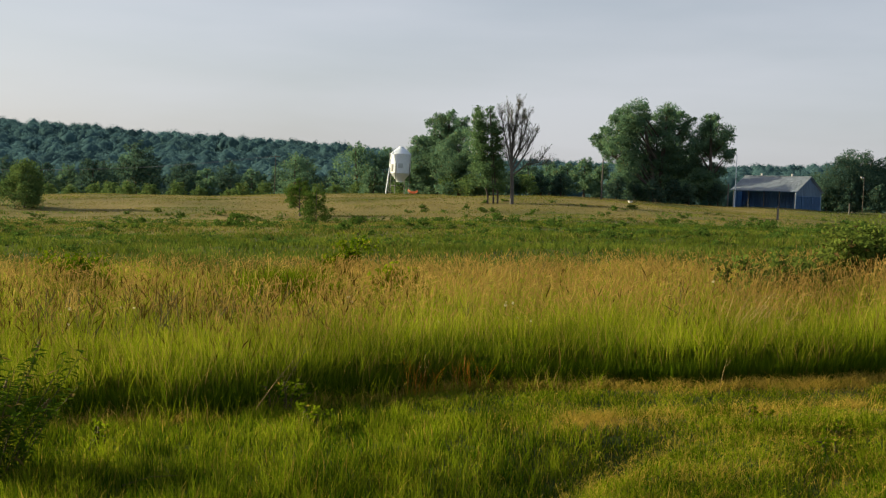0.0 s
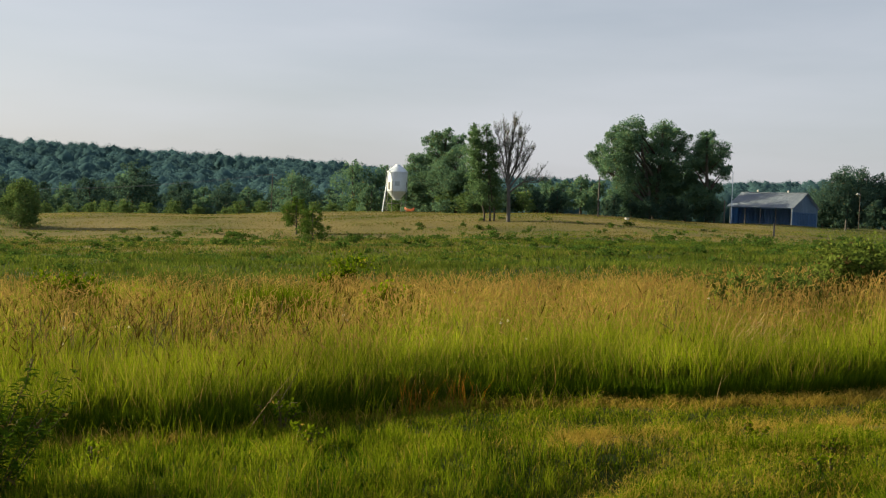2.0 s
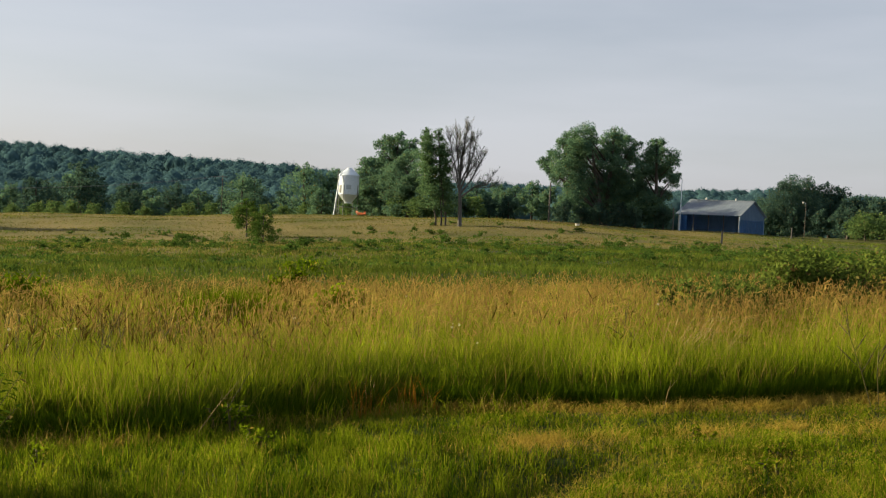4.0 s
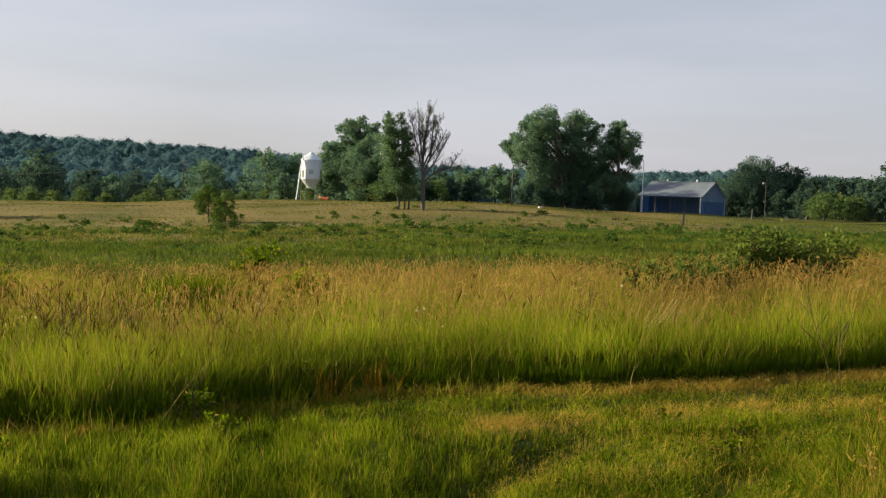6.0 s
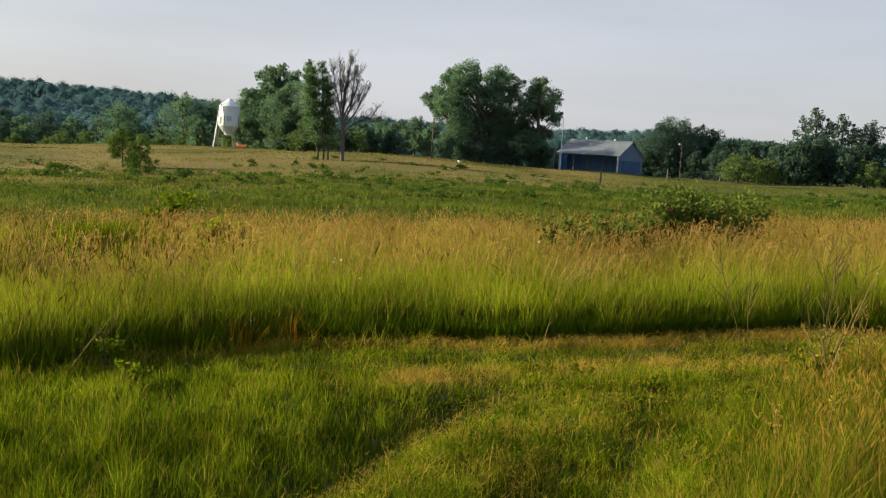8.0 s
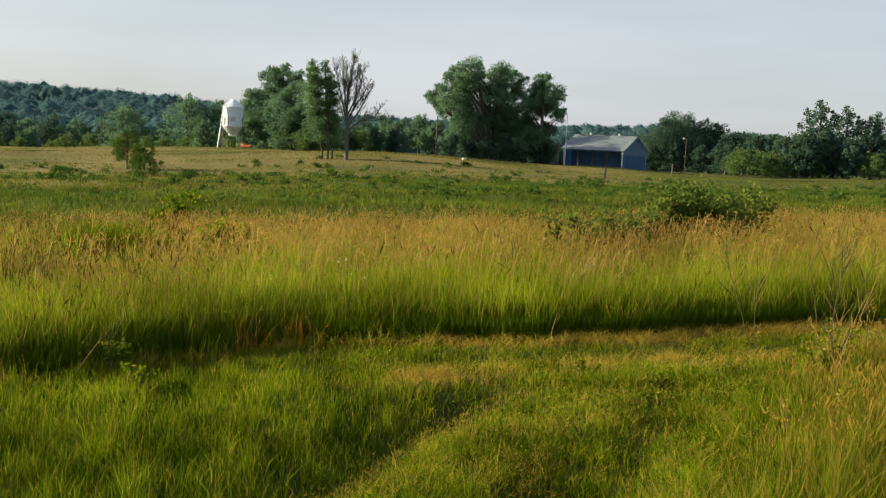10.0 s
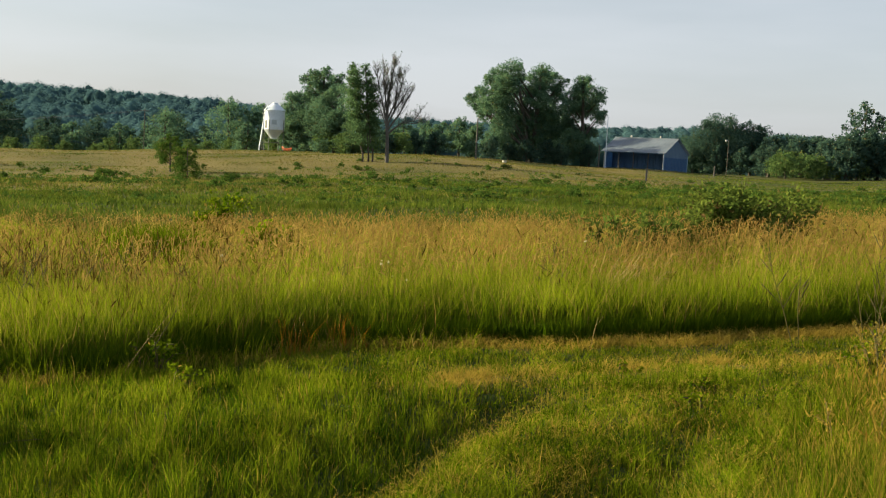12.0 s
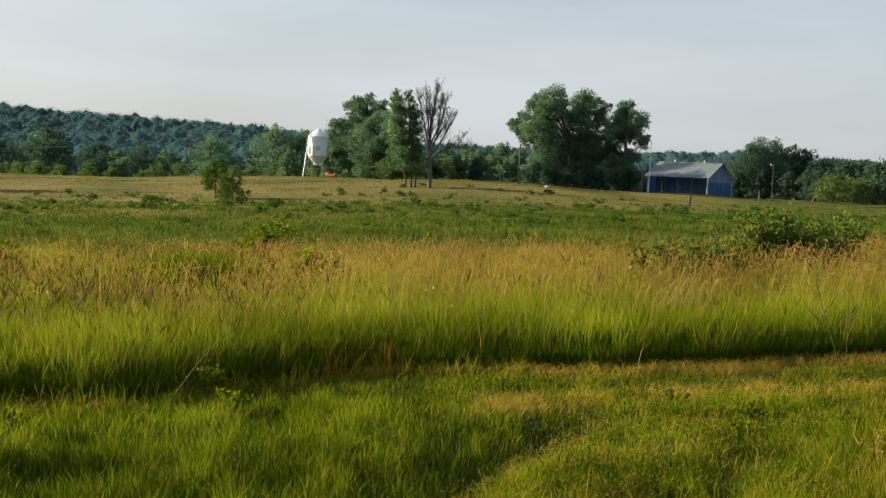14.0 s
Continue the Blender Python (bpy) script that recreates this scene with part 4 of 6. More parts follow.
YOUNG = [(-0.7, 7.6, 0.3), (-0.9, 7.1, 0.3), (-0.5, 7.0, 0.4), (-0.7, 6.4, 0.5), (-0.2, 6.2, 0.4), (-0.9, 5.6, 0.5), (-0.3, 5.3, 0.5), (-1.0, 4.7, 0.5), (-0.4, 4.4, 0.5),
       (-0.9, 3.6, 0.5), (-0.2, 3.4, 0.5), (-0.9, 2.7, 0.5), (-0.2, 2.5, 0.5), (-0.7, 1.7, 0.5), (-0.1, 1.6, 0.4)]
YOUNG_TWIN = [(-0.4, 7.6, 0.3), (-0.2, 7.1, 0.4), (0.0, 6.4, 0.4), (-0.2, 5.8, 0.4), (0.2, 5.8, 0.4), (0.0, 5.0, 0.4), (0.3, 4.5, 0.4), (-0.2, 4.2, 0.4), (0.1, 3.4, 0.5),
       (0.5, 3.1, 0.4), (-0.2, 2.5, 0.4), (0.3, 2.2, 0.4), (0.1, 1.4, 0.3)]
tree("hickory_tree", spot(0.0019, 131, -0.4), "tall broadleaf tree with an open, lobed crown", "tree", 10, billow(HICKORY, 4, 4, 0.2), 36000, 0.20, trunk=0.28, clumps=20, spread=0.48, fill=0.2, sprays=2)
tree("ash_tree", spot(0.0140, 122, -0.3), "leafy bright green tree with drooping foliage", "tree", 8, billow(ASH, 3.5, 5), 28000, 0.18, trunk=0.2, clumps=20, spread=0.52, fill=0.2, sprays=2)
# young trees on the rise, before the bare one
tree("young_tree", spot(0.0387, 89.6), "slender young tree with grey-green upright foliage", "tree", 7, billow(YOUNG, 1.4, 6), 15000, 0.13, mat=M_LEAF_GREY, trunk=0.075, scale=0.95, clumps=20, spread=0.8, fill=0.25, sprays=2)
tree("young_tree", spot(0.0455, 89.6), "narrow young tree with twin stems and thin foliage", "tree", 7.5, billow(YOUNG_TWIN, 1.2, 7), 10000, 0.13, mat=M_LEAF_GREY, trunk=0.07, scale=0.95, clumps=20, spread=0.8, fill=0.25, stems=2, sprays=2)


def bare_tree(where):
    ob = thing("bare_tree", where, "nearly leafless dead tree with fine upright branches", "tree", scale=0.87)
    g = random.Random(5)
    limbs, ends = [], []

    def grow(p, d, length, r, depth):
        pts, rad = [p], [r]
        q, dd = p.copy(), d.copy()
        steps = 4 if depth < 3 else 3
        for i in range(steps):
            dd = (dd + Vector((g.uniform(-0.14, 0.14), g.uniform(-0.14, 0.14), 0.15 if depth else 0.0))).normalized()
            q = q + dd * (length / steps)
            pts.append(q.copy())
            rad.append(r * (1 - 0.62 * (i + 1) / steps))
        limbs.append((pts, rad, 7 if depth == 0 else 4 if depth < 3 else 3))
        if depth >= 5:
            ends.append(q.copy())
            return
        kids = (7, 5, 4, 3, 2)[depth]
        for i in range(kids):
            at = g.uniform(0.35, 1.0) if i else 1.0
            k = min(int(at * steps), steps)
            base = pts[k]
            side = Vector((g.gauss(0, 1), g.gauss(0, 1), 0)).normalized()
            spread = g.uniform(0.35, 0.75) if i else 0.12
            nd = (dd * math.cos(spread) + side * math.sin(spread)).normalized()
            grow(base, nd, length * g.uniform(0.52, 0.78), max(rad[k] * 0.72, 0.012), depth + 1)

    # trunk and main limbs as (x, z), then shoots along them
    plan = [
        (0.190, [(0.00, -0.11), (-0.03, 1.92), (-0.15, 3.60), (-0.09, 4.99), (0.02, 6.52), (0.28, 8.05), (0.43, 8.97)]),
        (0.100, [(-0.15, 3.45), (-0.57, 5.14), (-0.98, 6.83), (-1.23, 8.44)]),
        (0.080, [(-0.17, 4.22), (-0.41, 6.21), (-0.58, 7.59), (-0.49, 8.44)]),
        (0.060, [(-0.09, 4.99), (-0.21, 6.52), (-0.34, 7.75)]),
        (0.100, [(-0.12, 3.14), (0.43, 4.53), (0.81, 6.06), (1.23, 7.82)]),
        (0.095, [(-0.09, 2.84), (0.89, 4.22), (1.53, 5.60), (2.12, 6.67)]),
        (0.085, [(-0.06, 2.53), (1.20, 3.57), (2.24, 3.76), (2.88, 4.91)]),
        (0.040, [(1.20, 3.53), (2.42, 3.57), (3.22, 3.91)]),
        (0.090, [(-0.12, 3.76), (0.55, 5.29), (0.67, 6.98), (0.77, 8.51)]),
        (0.060, [(-0.12, 2.99), (-0.61, 4.30), (-1.01, 5.14)]),
        (0.050, [(0.43, 4.53), (1.20, 5.60), (1.66, 6.83)]),
        (0.045, [(0.00, 6.37), (0.43, 7.13), (1.35, 7.90)]),
    ]
    for n, (r0, xz) in enumerate(plan):
        pts = [Vector((x - 0.01 * z, (0 if n == 0 else g.uniform(-0.25, 0.25) * i), z)) for i, (x, z) in enumerate(xz)]
        m = len(pts) - 1
        rad = [r0 * (1 - 0.9 * (i / m) ** 0.8) + 0.006 for i in range(m + 1)]
        limbs.append((pts, rad, 8 if n == 0 else 6))
        total = sum((q - p).length for p, q in zip(pts, pts[1:]))
        for i in range(int(total * 7)):
            u = (0.42 + 0.56 * g.random()) * m if n == 0 else (0.22 + 0.77 * g.random()) * m
            j = min(int(u), m - 1)
            p = pts[j].lerp(pts[j + 1], u - j)
            along = (pts[j + 1] - pts[j]).normalized()
            side = Vector((g.gauss(0, 1), g.gauss(0, 1), g.gauss(0, 0.3))).normalized()
            grow(p, (along + side * g.uniform(0.5, 0.95)).normalized(), g.uniform(0.4, 0.95) * (1.15 - 0.6 * u / m), max(rad[j] * 0.4, 0.014), 3)
    limbs = [(l[0], [max(rr, 0.0075) for rr in l[1]], l[2]) for l in limbs]
    child("trunk", tubes_mesh("trunk", limbs, M_DEADBARK), ob)
    # the few leaves it still bears: thin low down, in small knots at the shoots' ends
    low = [e for e in ends if e.z < 4.6 and e.x < 0.5]
    knots = [e for i, e in enumerate(ends) if i % 5 == 0]
    c = np.array([tuple(e) for e in low * 2 + knots * 3]) + rng.normal(0, 0.06, (len(low) * 2 + len(knots) * 3, 3))
    v, f, t, d = leaf_cloud(c, len(c), 0.10, rnd(len(c), 0.0, 0.6), rnd(len(c), 0, 0.3))
    child("crown", mesh_np("crown", v, f, M_LEAF_GREY, t, d), ob)

bare_tree(spot(0.0597, 88.8))

# --- shrubs in the field
def shrub(where, label, w, h, leaves, size, name="shrub", mat=None, n=15, seed=0, lift=0.2):
    g = random.Random(seed)
    lobes = []
    for i in range(n):
        u = (i + 0.4) / n
        wide = w * 0.36 * math.sin(math.pi * (0.30 + 0.62 * u))
        an = i * 2.4 + g.uniform(-0.6, 0.6)
        d = wide * g.uniform(0.35, 1.15)
        lobes.append((math.cos(an) * d, math.sin(an) * d, h * (lift + (0.88 - lift) * u), w * g.uniform(0.13, 0.23) * (1.1 - 0.55 * u)))
    return tree(name, where, label, "shrub", h, lobes, leaves, size, mat=mat or M_LEAF_GREY, trunk=max(0.03, h * 0.022), fill=0.2, clumps=18, spread=0.6, sprays=2)


shrub(spot(-0.124, 78.7), "leafy green sapling standing in the pasture", 2.4, 2.75, 6500, 0.095, "sapling", seed=3, mat=M_FIELDWEED)
shrub(spot(-0.110, 65.7), "low bushy sapling beside a taller one", 1.9, 2.0, 4500, 0.085, "sapling", seed=5, mat=M_FIELDWEED)
shrub(spot(-0.3625, 87.1), "round dark green shrub standing in the pasture", 4.6, 3.8, 12000, 0.15, "shrub", seed=7, n=22, lift=0.10, mat=M_BUSH)
shrub(spot(-0.43, 90), "green shrub at the pasture's edge", 2.6, 2.4, 2200, 0.18, "shrub", seed=9)

# --- woodland trees: a few built, the rest copied
def woods():
    base = []
    kinds = [(8.0, 9.0, 9, 11), (6.5, 8.0, 8, 12), (7.0, 10.5, 9, 13), (6.0, 6.0, 7, 14), (4.2, 3.4, 6, 15)]
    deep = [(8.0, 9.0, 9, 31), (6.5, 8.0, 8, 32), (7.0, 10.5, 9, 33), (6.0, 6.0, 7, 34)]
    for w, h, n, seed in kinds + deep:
        t = tree("woodland_tree" if h > 4 else "woodland_bush", (0, 0, 0), ("rounded green broadleaf tree at the wood's edge" if seed < 30 else "broadleaf tree along the pasture's hedge, leaf colour darkened for shade") if h > 4 else "light green bush below the wood's edge",
                 "tree" if h > 4 else "bush", h, lobed(w, h * 0.2, h * 0.84, n, seed), 5000 if h > 4 else 2300, 0.32 if h > 4 else 0.25, mat=M_BUSH if seed == 15 else M_LEAF if seed < 30 else M_LEAF_SHADED, trunk=0.22 if h > 4 else 0.08, group="trees of the wood's edge", clumps=14, spread=0.36)
        base.append((t, h))
    g = random.Random(21)
    spots = []
    # at the foot of the wooded hill
    for i in range(40):
        k = -0.60 + i * 0.0152 + g.uniform(-0.009, 0.009)
        spots.append((k, g.uniform(186, 245), g.choice([0, 1, 3, 5, 5, 6, 6, 8]), g.uniform(0.85, 1.38)))
    for i in range(30):
        spots.append((-0.58 + i * 0.0195 + g.uniform(-0.006, 0.006), g.uniform(168, 185), 4, g.uniform(0.6, 1.05)))
    # between the bin and the oaks
    # w = 8 from k 0.150 to 0.238: dark copies put where shade lies
    for k, y, w, s in ((-0.060, 170, 3, 0.85), (-0.018, 150, 3, 0.8), (0.008, 160, 1, 0.85), (0.048, 150, 3, 0.8), (0.075, 152, 3, 0.85), (0.092, 158, 1, 0.72), (0.105, 150, 3, 0.85),
                       # next row, y 163 to 172: trees added unseen to shade the barn
                       (0.122, 156, 1, 0.8), (0.136, 152, 3, 0.9), (0.150, 132, 8, 0.52), (0.166, 133, 8, 0.45), (0.182, 132, 8, 0.5), (0.198, 133, 8, 0.55), (0.213, 132, 8, 0.46), (0.238, 132, 8, 0.5), (0.20, 168, 2, 0.98), (0.178, 172, 0, 1.08), (0.212, 163, 1, 1.08), (0.20, 152, 3, 0.9), (0.175, 153, 3, 0.9), (-0.005, 144, 4, 1.1), (0.06, 126, 8, 0.5), (0.085, 128, 8, 0.48), (0.008, 122, 4, 0.85), (0.024, 119, 4, 0.8), (0.04, 120, 4, 0.85), (0.072, 126, 4, 0.8), (0.102, 128, 8, 0.5), (-0.035, 150, 4, 1.1)):
        spots.append((k, y, w, s))
    # round and behind the barn
    for k, y, w, s in ((0.262, 215, 1, 0.75), (0.285, 230, 0, 0.8), (0.30, 235, 1, 0.85), (0.322, 200, 1, 0.8), (0.352, 172, 3, 0.85),
                       (0.376, 170, 3, 0.8), (0.332, 174, 3, 0.8), (0.262, 172, 4, 0.8), (0.315, 185, 3, 0.8)):
        spots.append((k, y, w, s))
    # the hedge along the far right side
    for k, y, w, s in ((0.402, 160, 3, 0.85), (0.418, 150, 4, 1.25), (0.432, 165, 3, 1.14), (0.447, 150, 4, 1.1), (0.458, 158, 3, 1.08), (0.475, 150, 3, 1.20), (0.492, 152, 3, 1.25), (0.489, 160, 2, 1.2),
                       (0.515, 158, 2, 1.12), (0.542, 158, 0, 1.2), (0.58, 156, 2, 1.15), (0.52, 148, 3, 0.91), (0.545, 146, 4, 1.2), (0.61, 155, 1, 1.1), (0.64, 158, 0, 1.1), (0.425, 190, 1, 0.91), (0.46, 195, 1, 0.97), (0.40, 200, 1, 0.91),
                       (0.408, 172, 3, 1.20), (0.424, 176, 3, 1.25), (0.441, 174, 3, 1.25), (0.455, 176, 1, 0.97), (0.47, 172, 3, 1.31), (0.398, 168, 3, 0.95), (0.31, 176, 3, 0.85), (0.412, 156, 4, 1.1), (0.437, 154, 4, 1.15), (0.466, 152, 4, 1.1), (0.485, 150, 4, 1.0), (0.505, 152, 3, 1.08), (0.565, 148, 4, 1.0), (0.59, 147, 4, 1.1), (0.68, 155, 1, 1.0), (0.72, 150, 3, 1.1)):
        spots.append((k, y, w, s))
    used = set()
    for k, y, w, s in spots:
        w = w + 5 if k > 0.25 and w < 4 else w
        m = pose(*spot(k, y, -0.2), 0, 0, g.uniform(0, 360)) @ Matrix.Scale(s, 4)
        if w not in used:
            used.add(w)
            base[w][0].matrix_world = m
        else:
            o = copy_thing(base[w][0], m)
            o.matrix_basis = m
    for w, (t, h) in enumerate(base):
        if w not in used:
            t.matrix_world = pose(*spot(0.7 + 0.05 * w, 165))


woods()


def hill_wood():
    """The wooded hill: many crowns, past counting; each a bumpy mass with leafy sprays on it."""
    n = 5300
    y = 238 + 382 * rng.uniform(0, 1, n) ** 0.8
    k = rng.uniform(-0.62, 0.75, n)
    ok = (k < 0.0) | (rng.uniform(0, 1, n) < 0.62)
    y, k = y[ok], k[ok]
    n = len(y)
    x = k * y
    r = rng.uniform(3.1, 5.6, n) * (1 - 0.3 * smooth((y - 300) / 200))
    cen = np.stack([x, y, land(x, y) + rng.uniform(1.2, 4.0, n) + 1.5 * smooth((y - 380) / 120)], 1)
    crown_tone = rng.uniform(0.25, 0.65, n)
    bm = bmesh.new()
    bmesh.ops.create_icosphere(bm, subdivisions=1, radius=1.0)
    bv = np.array([tuple(v.co) for v in bm.verts])
    bf = np.array([[v.index for v in f.verts] for f in bm.faces])
    bm.free()
    m = len(bv)
    g = np.tile(bv, (n, 1))
    idx = np.repeat(np.arange(n), m)
    ph = rng.uniform(0, 6.28, (n, 4))[idx]
    bump = 0.16 * np.sin(4.3 * g[:, 0] + ph[:, 0]) * np.cos(4.1 * g[:, 2] + ph[:, 1]) + 0.12 * np.sin(6.7 * g[:, 1] + ph[:, 2]) * np.sin(6.1 * g[:, 2] + ph[:, 3]) + rng.uniform(-0.07, 0.07, len(g))
    stretch = np.stack([np.ones(n), np.ones(n), rng.uniform(0.8, 1.25, n)], 1)
    v1 = cen[idx] + g * ((0.74 + 0.6 * bump) * r[idx])[:, None] * stretch[idx]
    f1 = (bf[None] + (np.arange(n) * m)[:, None, None]).reshape(-1, 3)
    t1 = crown_tone[idx] + rng.uniform(0, 0.2, len(idx))
    per = 130
    idx = np.repeat(np.arange(n), per)
    g = rng.normal(0, 1, (n * per, 3))
    g /= np.linalg.norm(g, axis=1)[:, None]
    g[:, 2] = np.abs(g[:, 2]) * np.where(rng.uniform(0, 1, len(g)) < 0.2, -1, 1)
    ph = rng.uniform(0, 6.28, (n, 3))[idx]
    lump = 0.2 * np.sin(4.5 * g[:, 0] + ph[:, 0]) * np.cos(4.2 * g[:, 2] + ph[:, 1]) + 0.12 * np.sin(8 * g[:, 1] + ph[:, 2])
    c = cen[idx] + g * (r[idx] * (0.88 + 0.5 * lump + rng.uniform(-0.10, 0.02, n * per)))[:, None] * stretch[idx]
    nrm = g + rng.normal(0, 0.22, g.shape)
    nrm /= np.linalg.norm(nrm, axis=1)[:, None]
    a = np.cross(nrm, rng.normal(0, 1, nrm.shape))
    a /= np.linalg.norm(a, axis=1)[:, None]
    b = np.cross(nrm, a)
    s = rng.uniform(0.34, 0.60, n * per)[:, None]
    v2 = np.stack([c - a * s * 0.6, c + a * s * 0.6, c + b * s * 0.9], 1).reshape(-1, 3)
    f2 = np.arange(n * per * 3).reshape(-1, 3) + len(v1)
    t2 = np.repeat(crown_tone[idx] + rng.uniform(0, 0.2, n * per), 3)
    v, f, t = np.concatenate([v1, v2]), np.concatenate([f1, f2]), np.concatenate([t1, t2])
    me = mesh_np("hill_wood", v, f, M_FAR_HAZE, t, np.zeros(len(v)), smooth=True)
    tagged(new("hill_wood", me), "distant woodland covering a long low hill, haze tinted into its leaf colour", "woodland", kind="stuff")


hill_wood()

# ------------------------------------------------------------------ grain bin
def grain_bin(where):
    ob = thing("grain_bin", where, "galvanised steel hopper-bottom feed bin on tall legs", "grain bin", turn=20)
    R = 1.12
    prof = []
    for i in range(34):                                            # ring-rolled wall
        u = i / 33
        prof.append((R + 0.018 * math.cos(u * 16 * 2 * math.pi), 2.42 + 2.08 * u))
    body = part("body", lathe(prof, 36), M_GALV, ob, smooth=True)
    bm = lathe([(R + 0.07, 4.47), (R + 0.05, 4.53), (0.62, 5.02), (0.30, 5.22), (0.26, 5.22)], 36)
    roof = part("roof", bm, M_GALV, ob, smooth=False)
    part("cap", lathe([(0.31, 5.19), (0.32, 5.28), (0.2, 5.34), (0.0, 5.36)], 20), M_GALV, roof, smooth=True)
    part("hopper", lathe([(R, 2.45), (R - 0.02, 2.39), (0.42, 1.55), (0.40, 1.42), (0.0, 1.42)], 36), M_GALV, ob, "steel cone below the wall")
    for i in range(4):
        an = radians(45 + 90 * i)
        x, y = math.cos(an) * (R + 0.03), math.sin(an) * (R + 0.03)
        bm = bmesh.new()
        box(bm, x, y, 1.6, 0.06, 0.06, 3.7, bevel=0.01)
        leg = part("leg", bm, M_GALV_DARK, ob)
        nx, ny = math.cos(an + math.pi / 2) * (R + 0.03), math.sin(an + math.pi / 2) * (R + 0.03)
        child("brace", tubes_mesh("brace", [([(x, y, 1.0), (nx, ny, 1.0)], [0.025, 0.025], 5)], M_GALV_DARK), leg)
    # ladder and fill tube on the side away from the wood
    an = radians(168)
    lx, ly = math.cos(an) * (R + 0.12), math.sin(an) * (R + 0.12)
    for s in (-0.18, 0.18):
        bm = bmesh.new()
        box(bm, 0, s, 2.5, 0.05, 0.05, 4.6, Matrix.Translation((lx, ly, 0)) @ Matrix.Rotation(an, 4, "Z"))
        rail = part("ladder_rail", bm, M_GALV_DARK, ob)
    for i in range(14):
        bm = bmesh.new()
        box(bm, 0, 0, 0.4 + i * 0.3, 0.03, 0.36, 0.03, Matrix.Translation((lx, ly, 0)) @ Matrix.Rotation(an, 4, "Z"))
        part("ladder_rung", bm, M_GALV_DARK, rail)
    child("fill_tube", tubes_mesh("fill_tube", [([(-1.85, -0.75, -0.05), (-1.22, -0.45, 4.4), (-0.9, -0.3, 4.95)], [0.065, 0.065, 0.065], 8)], M_GALV), ob, "sloping steel fill tube")
    bm = bmesh.new()
    box(bm, -0.15 * 0, -(R + 0.02), 3.2, 0.55, 0.05, 0.5, Matrix.Rotation(radians(-18), 4, "Z"), bevel=0.01)
    part("hatch", bm, M_HATCH, body, "faded rectangular inspection hatch")
    bm = bmesh.new()
    box(bm, 0, -(R + 0.02), 2.95, 0.26, 0.05, 0.85, Matrix.Rotation(radians(-72), 4, "Z"), bevel=0.01)
    part("access_door", bm, M_GALV_DARK, body, "narrow dark access door beside the ladder")


grain_bin(spot(-0.0375, 128, -0.05))

# orange tub lying by the bin
def orange_heap(where):
    ob = thing("plastic_sled", where, "orange plastic sled lying on the grass by the bin", "sled", turn=12, scale=0.92)
    bm = bmesh.new()
    n, m = 14, 7
    grid = []
    for i in range(n):
        u = i / (n - 1)
        row = []
        for j in range(m):
            w = j / (m - 1) * 2 - 1
            half = 0.36 * math.sin(math.pi * (0.12 + 0.76 * u)) ** 0.5
            z = 0.10 + 0.20 * abs(w) ** 3 + 0.25 * max(0, 0.25 - u) * 4 * 0.6 + 0.12 * max(0, u - 0.8) * 5
            row.append(bm.verts.new((u * 1.25 - 0.62, w * half, z)))
        grid.append(row)
    for i in range(n - 1):
        for j in range(m - 1):
            bm.faces.new((grid[i][j], grid[i + 1][j], grid[i + 1][j + 1], grid[i][j + 1]))
    bmesh.ops.solidify(bm, geom=bm.faces[:], thickness=0.05)
    bmesh.ops.scale(bm, vec=(0.9, 1.0, 1.5), verts=bm.verts[:])
    part("shell", bm, M_ORANGE, ob, smooth=True)


orange_heap(spot(-0.0262, 125, 0.0))

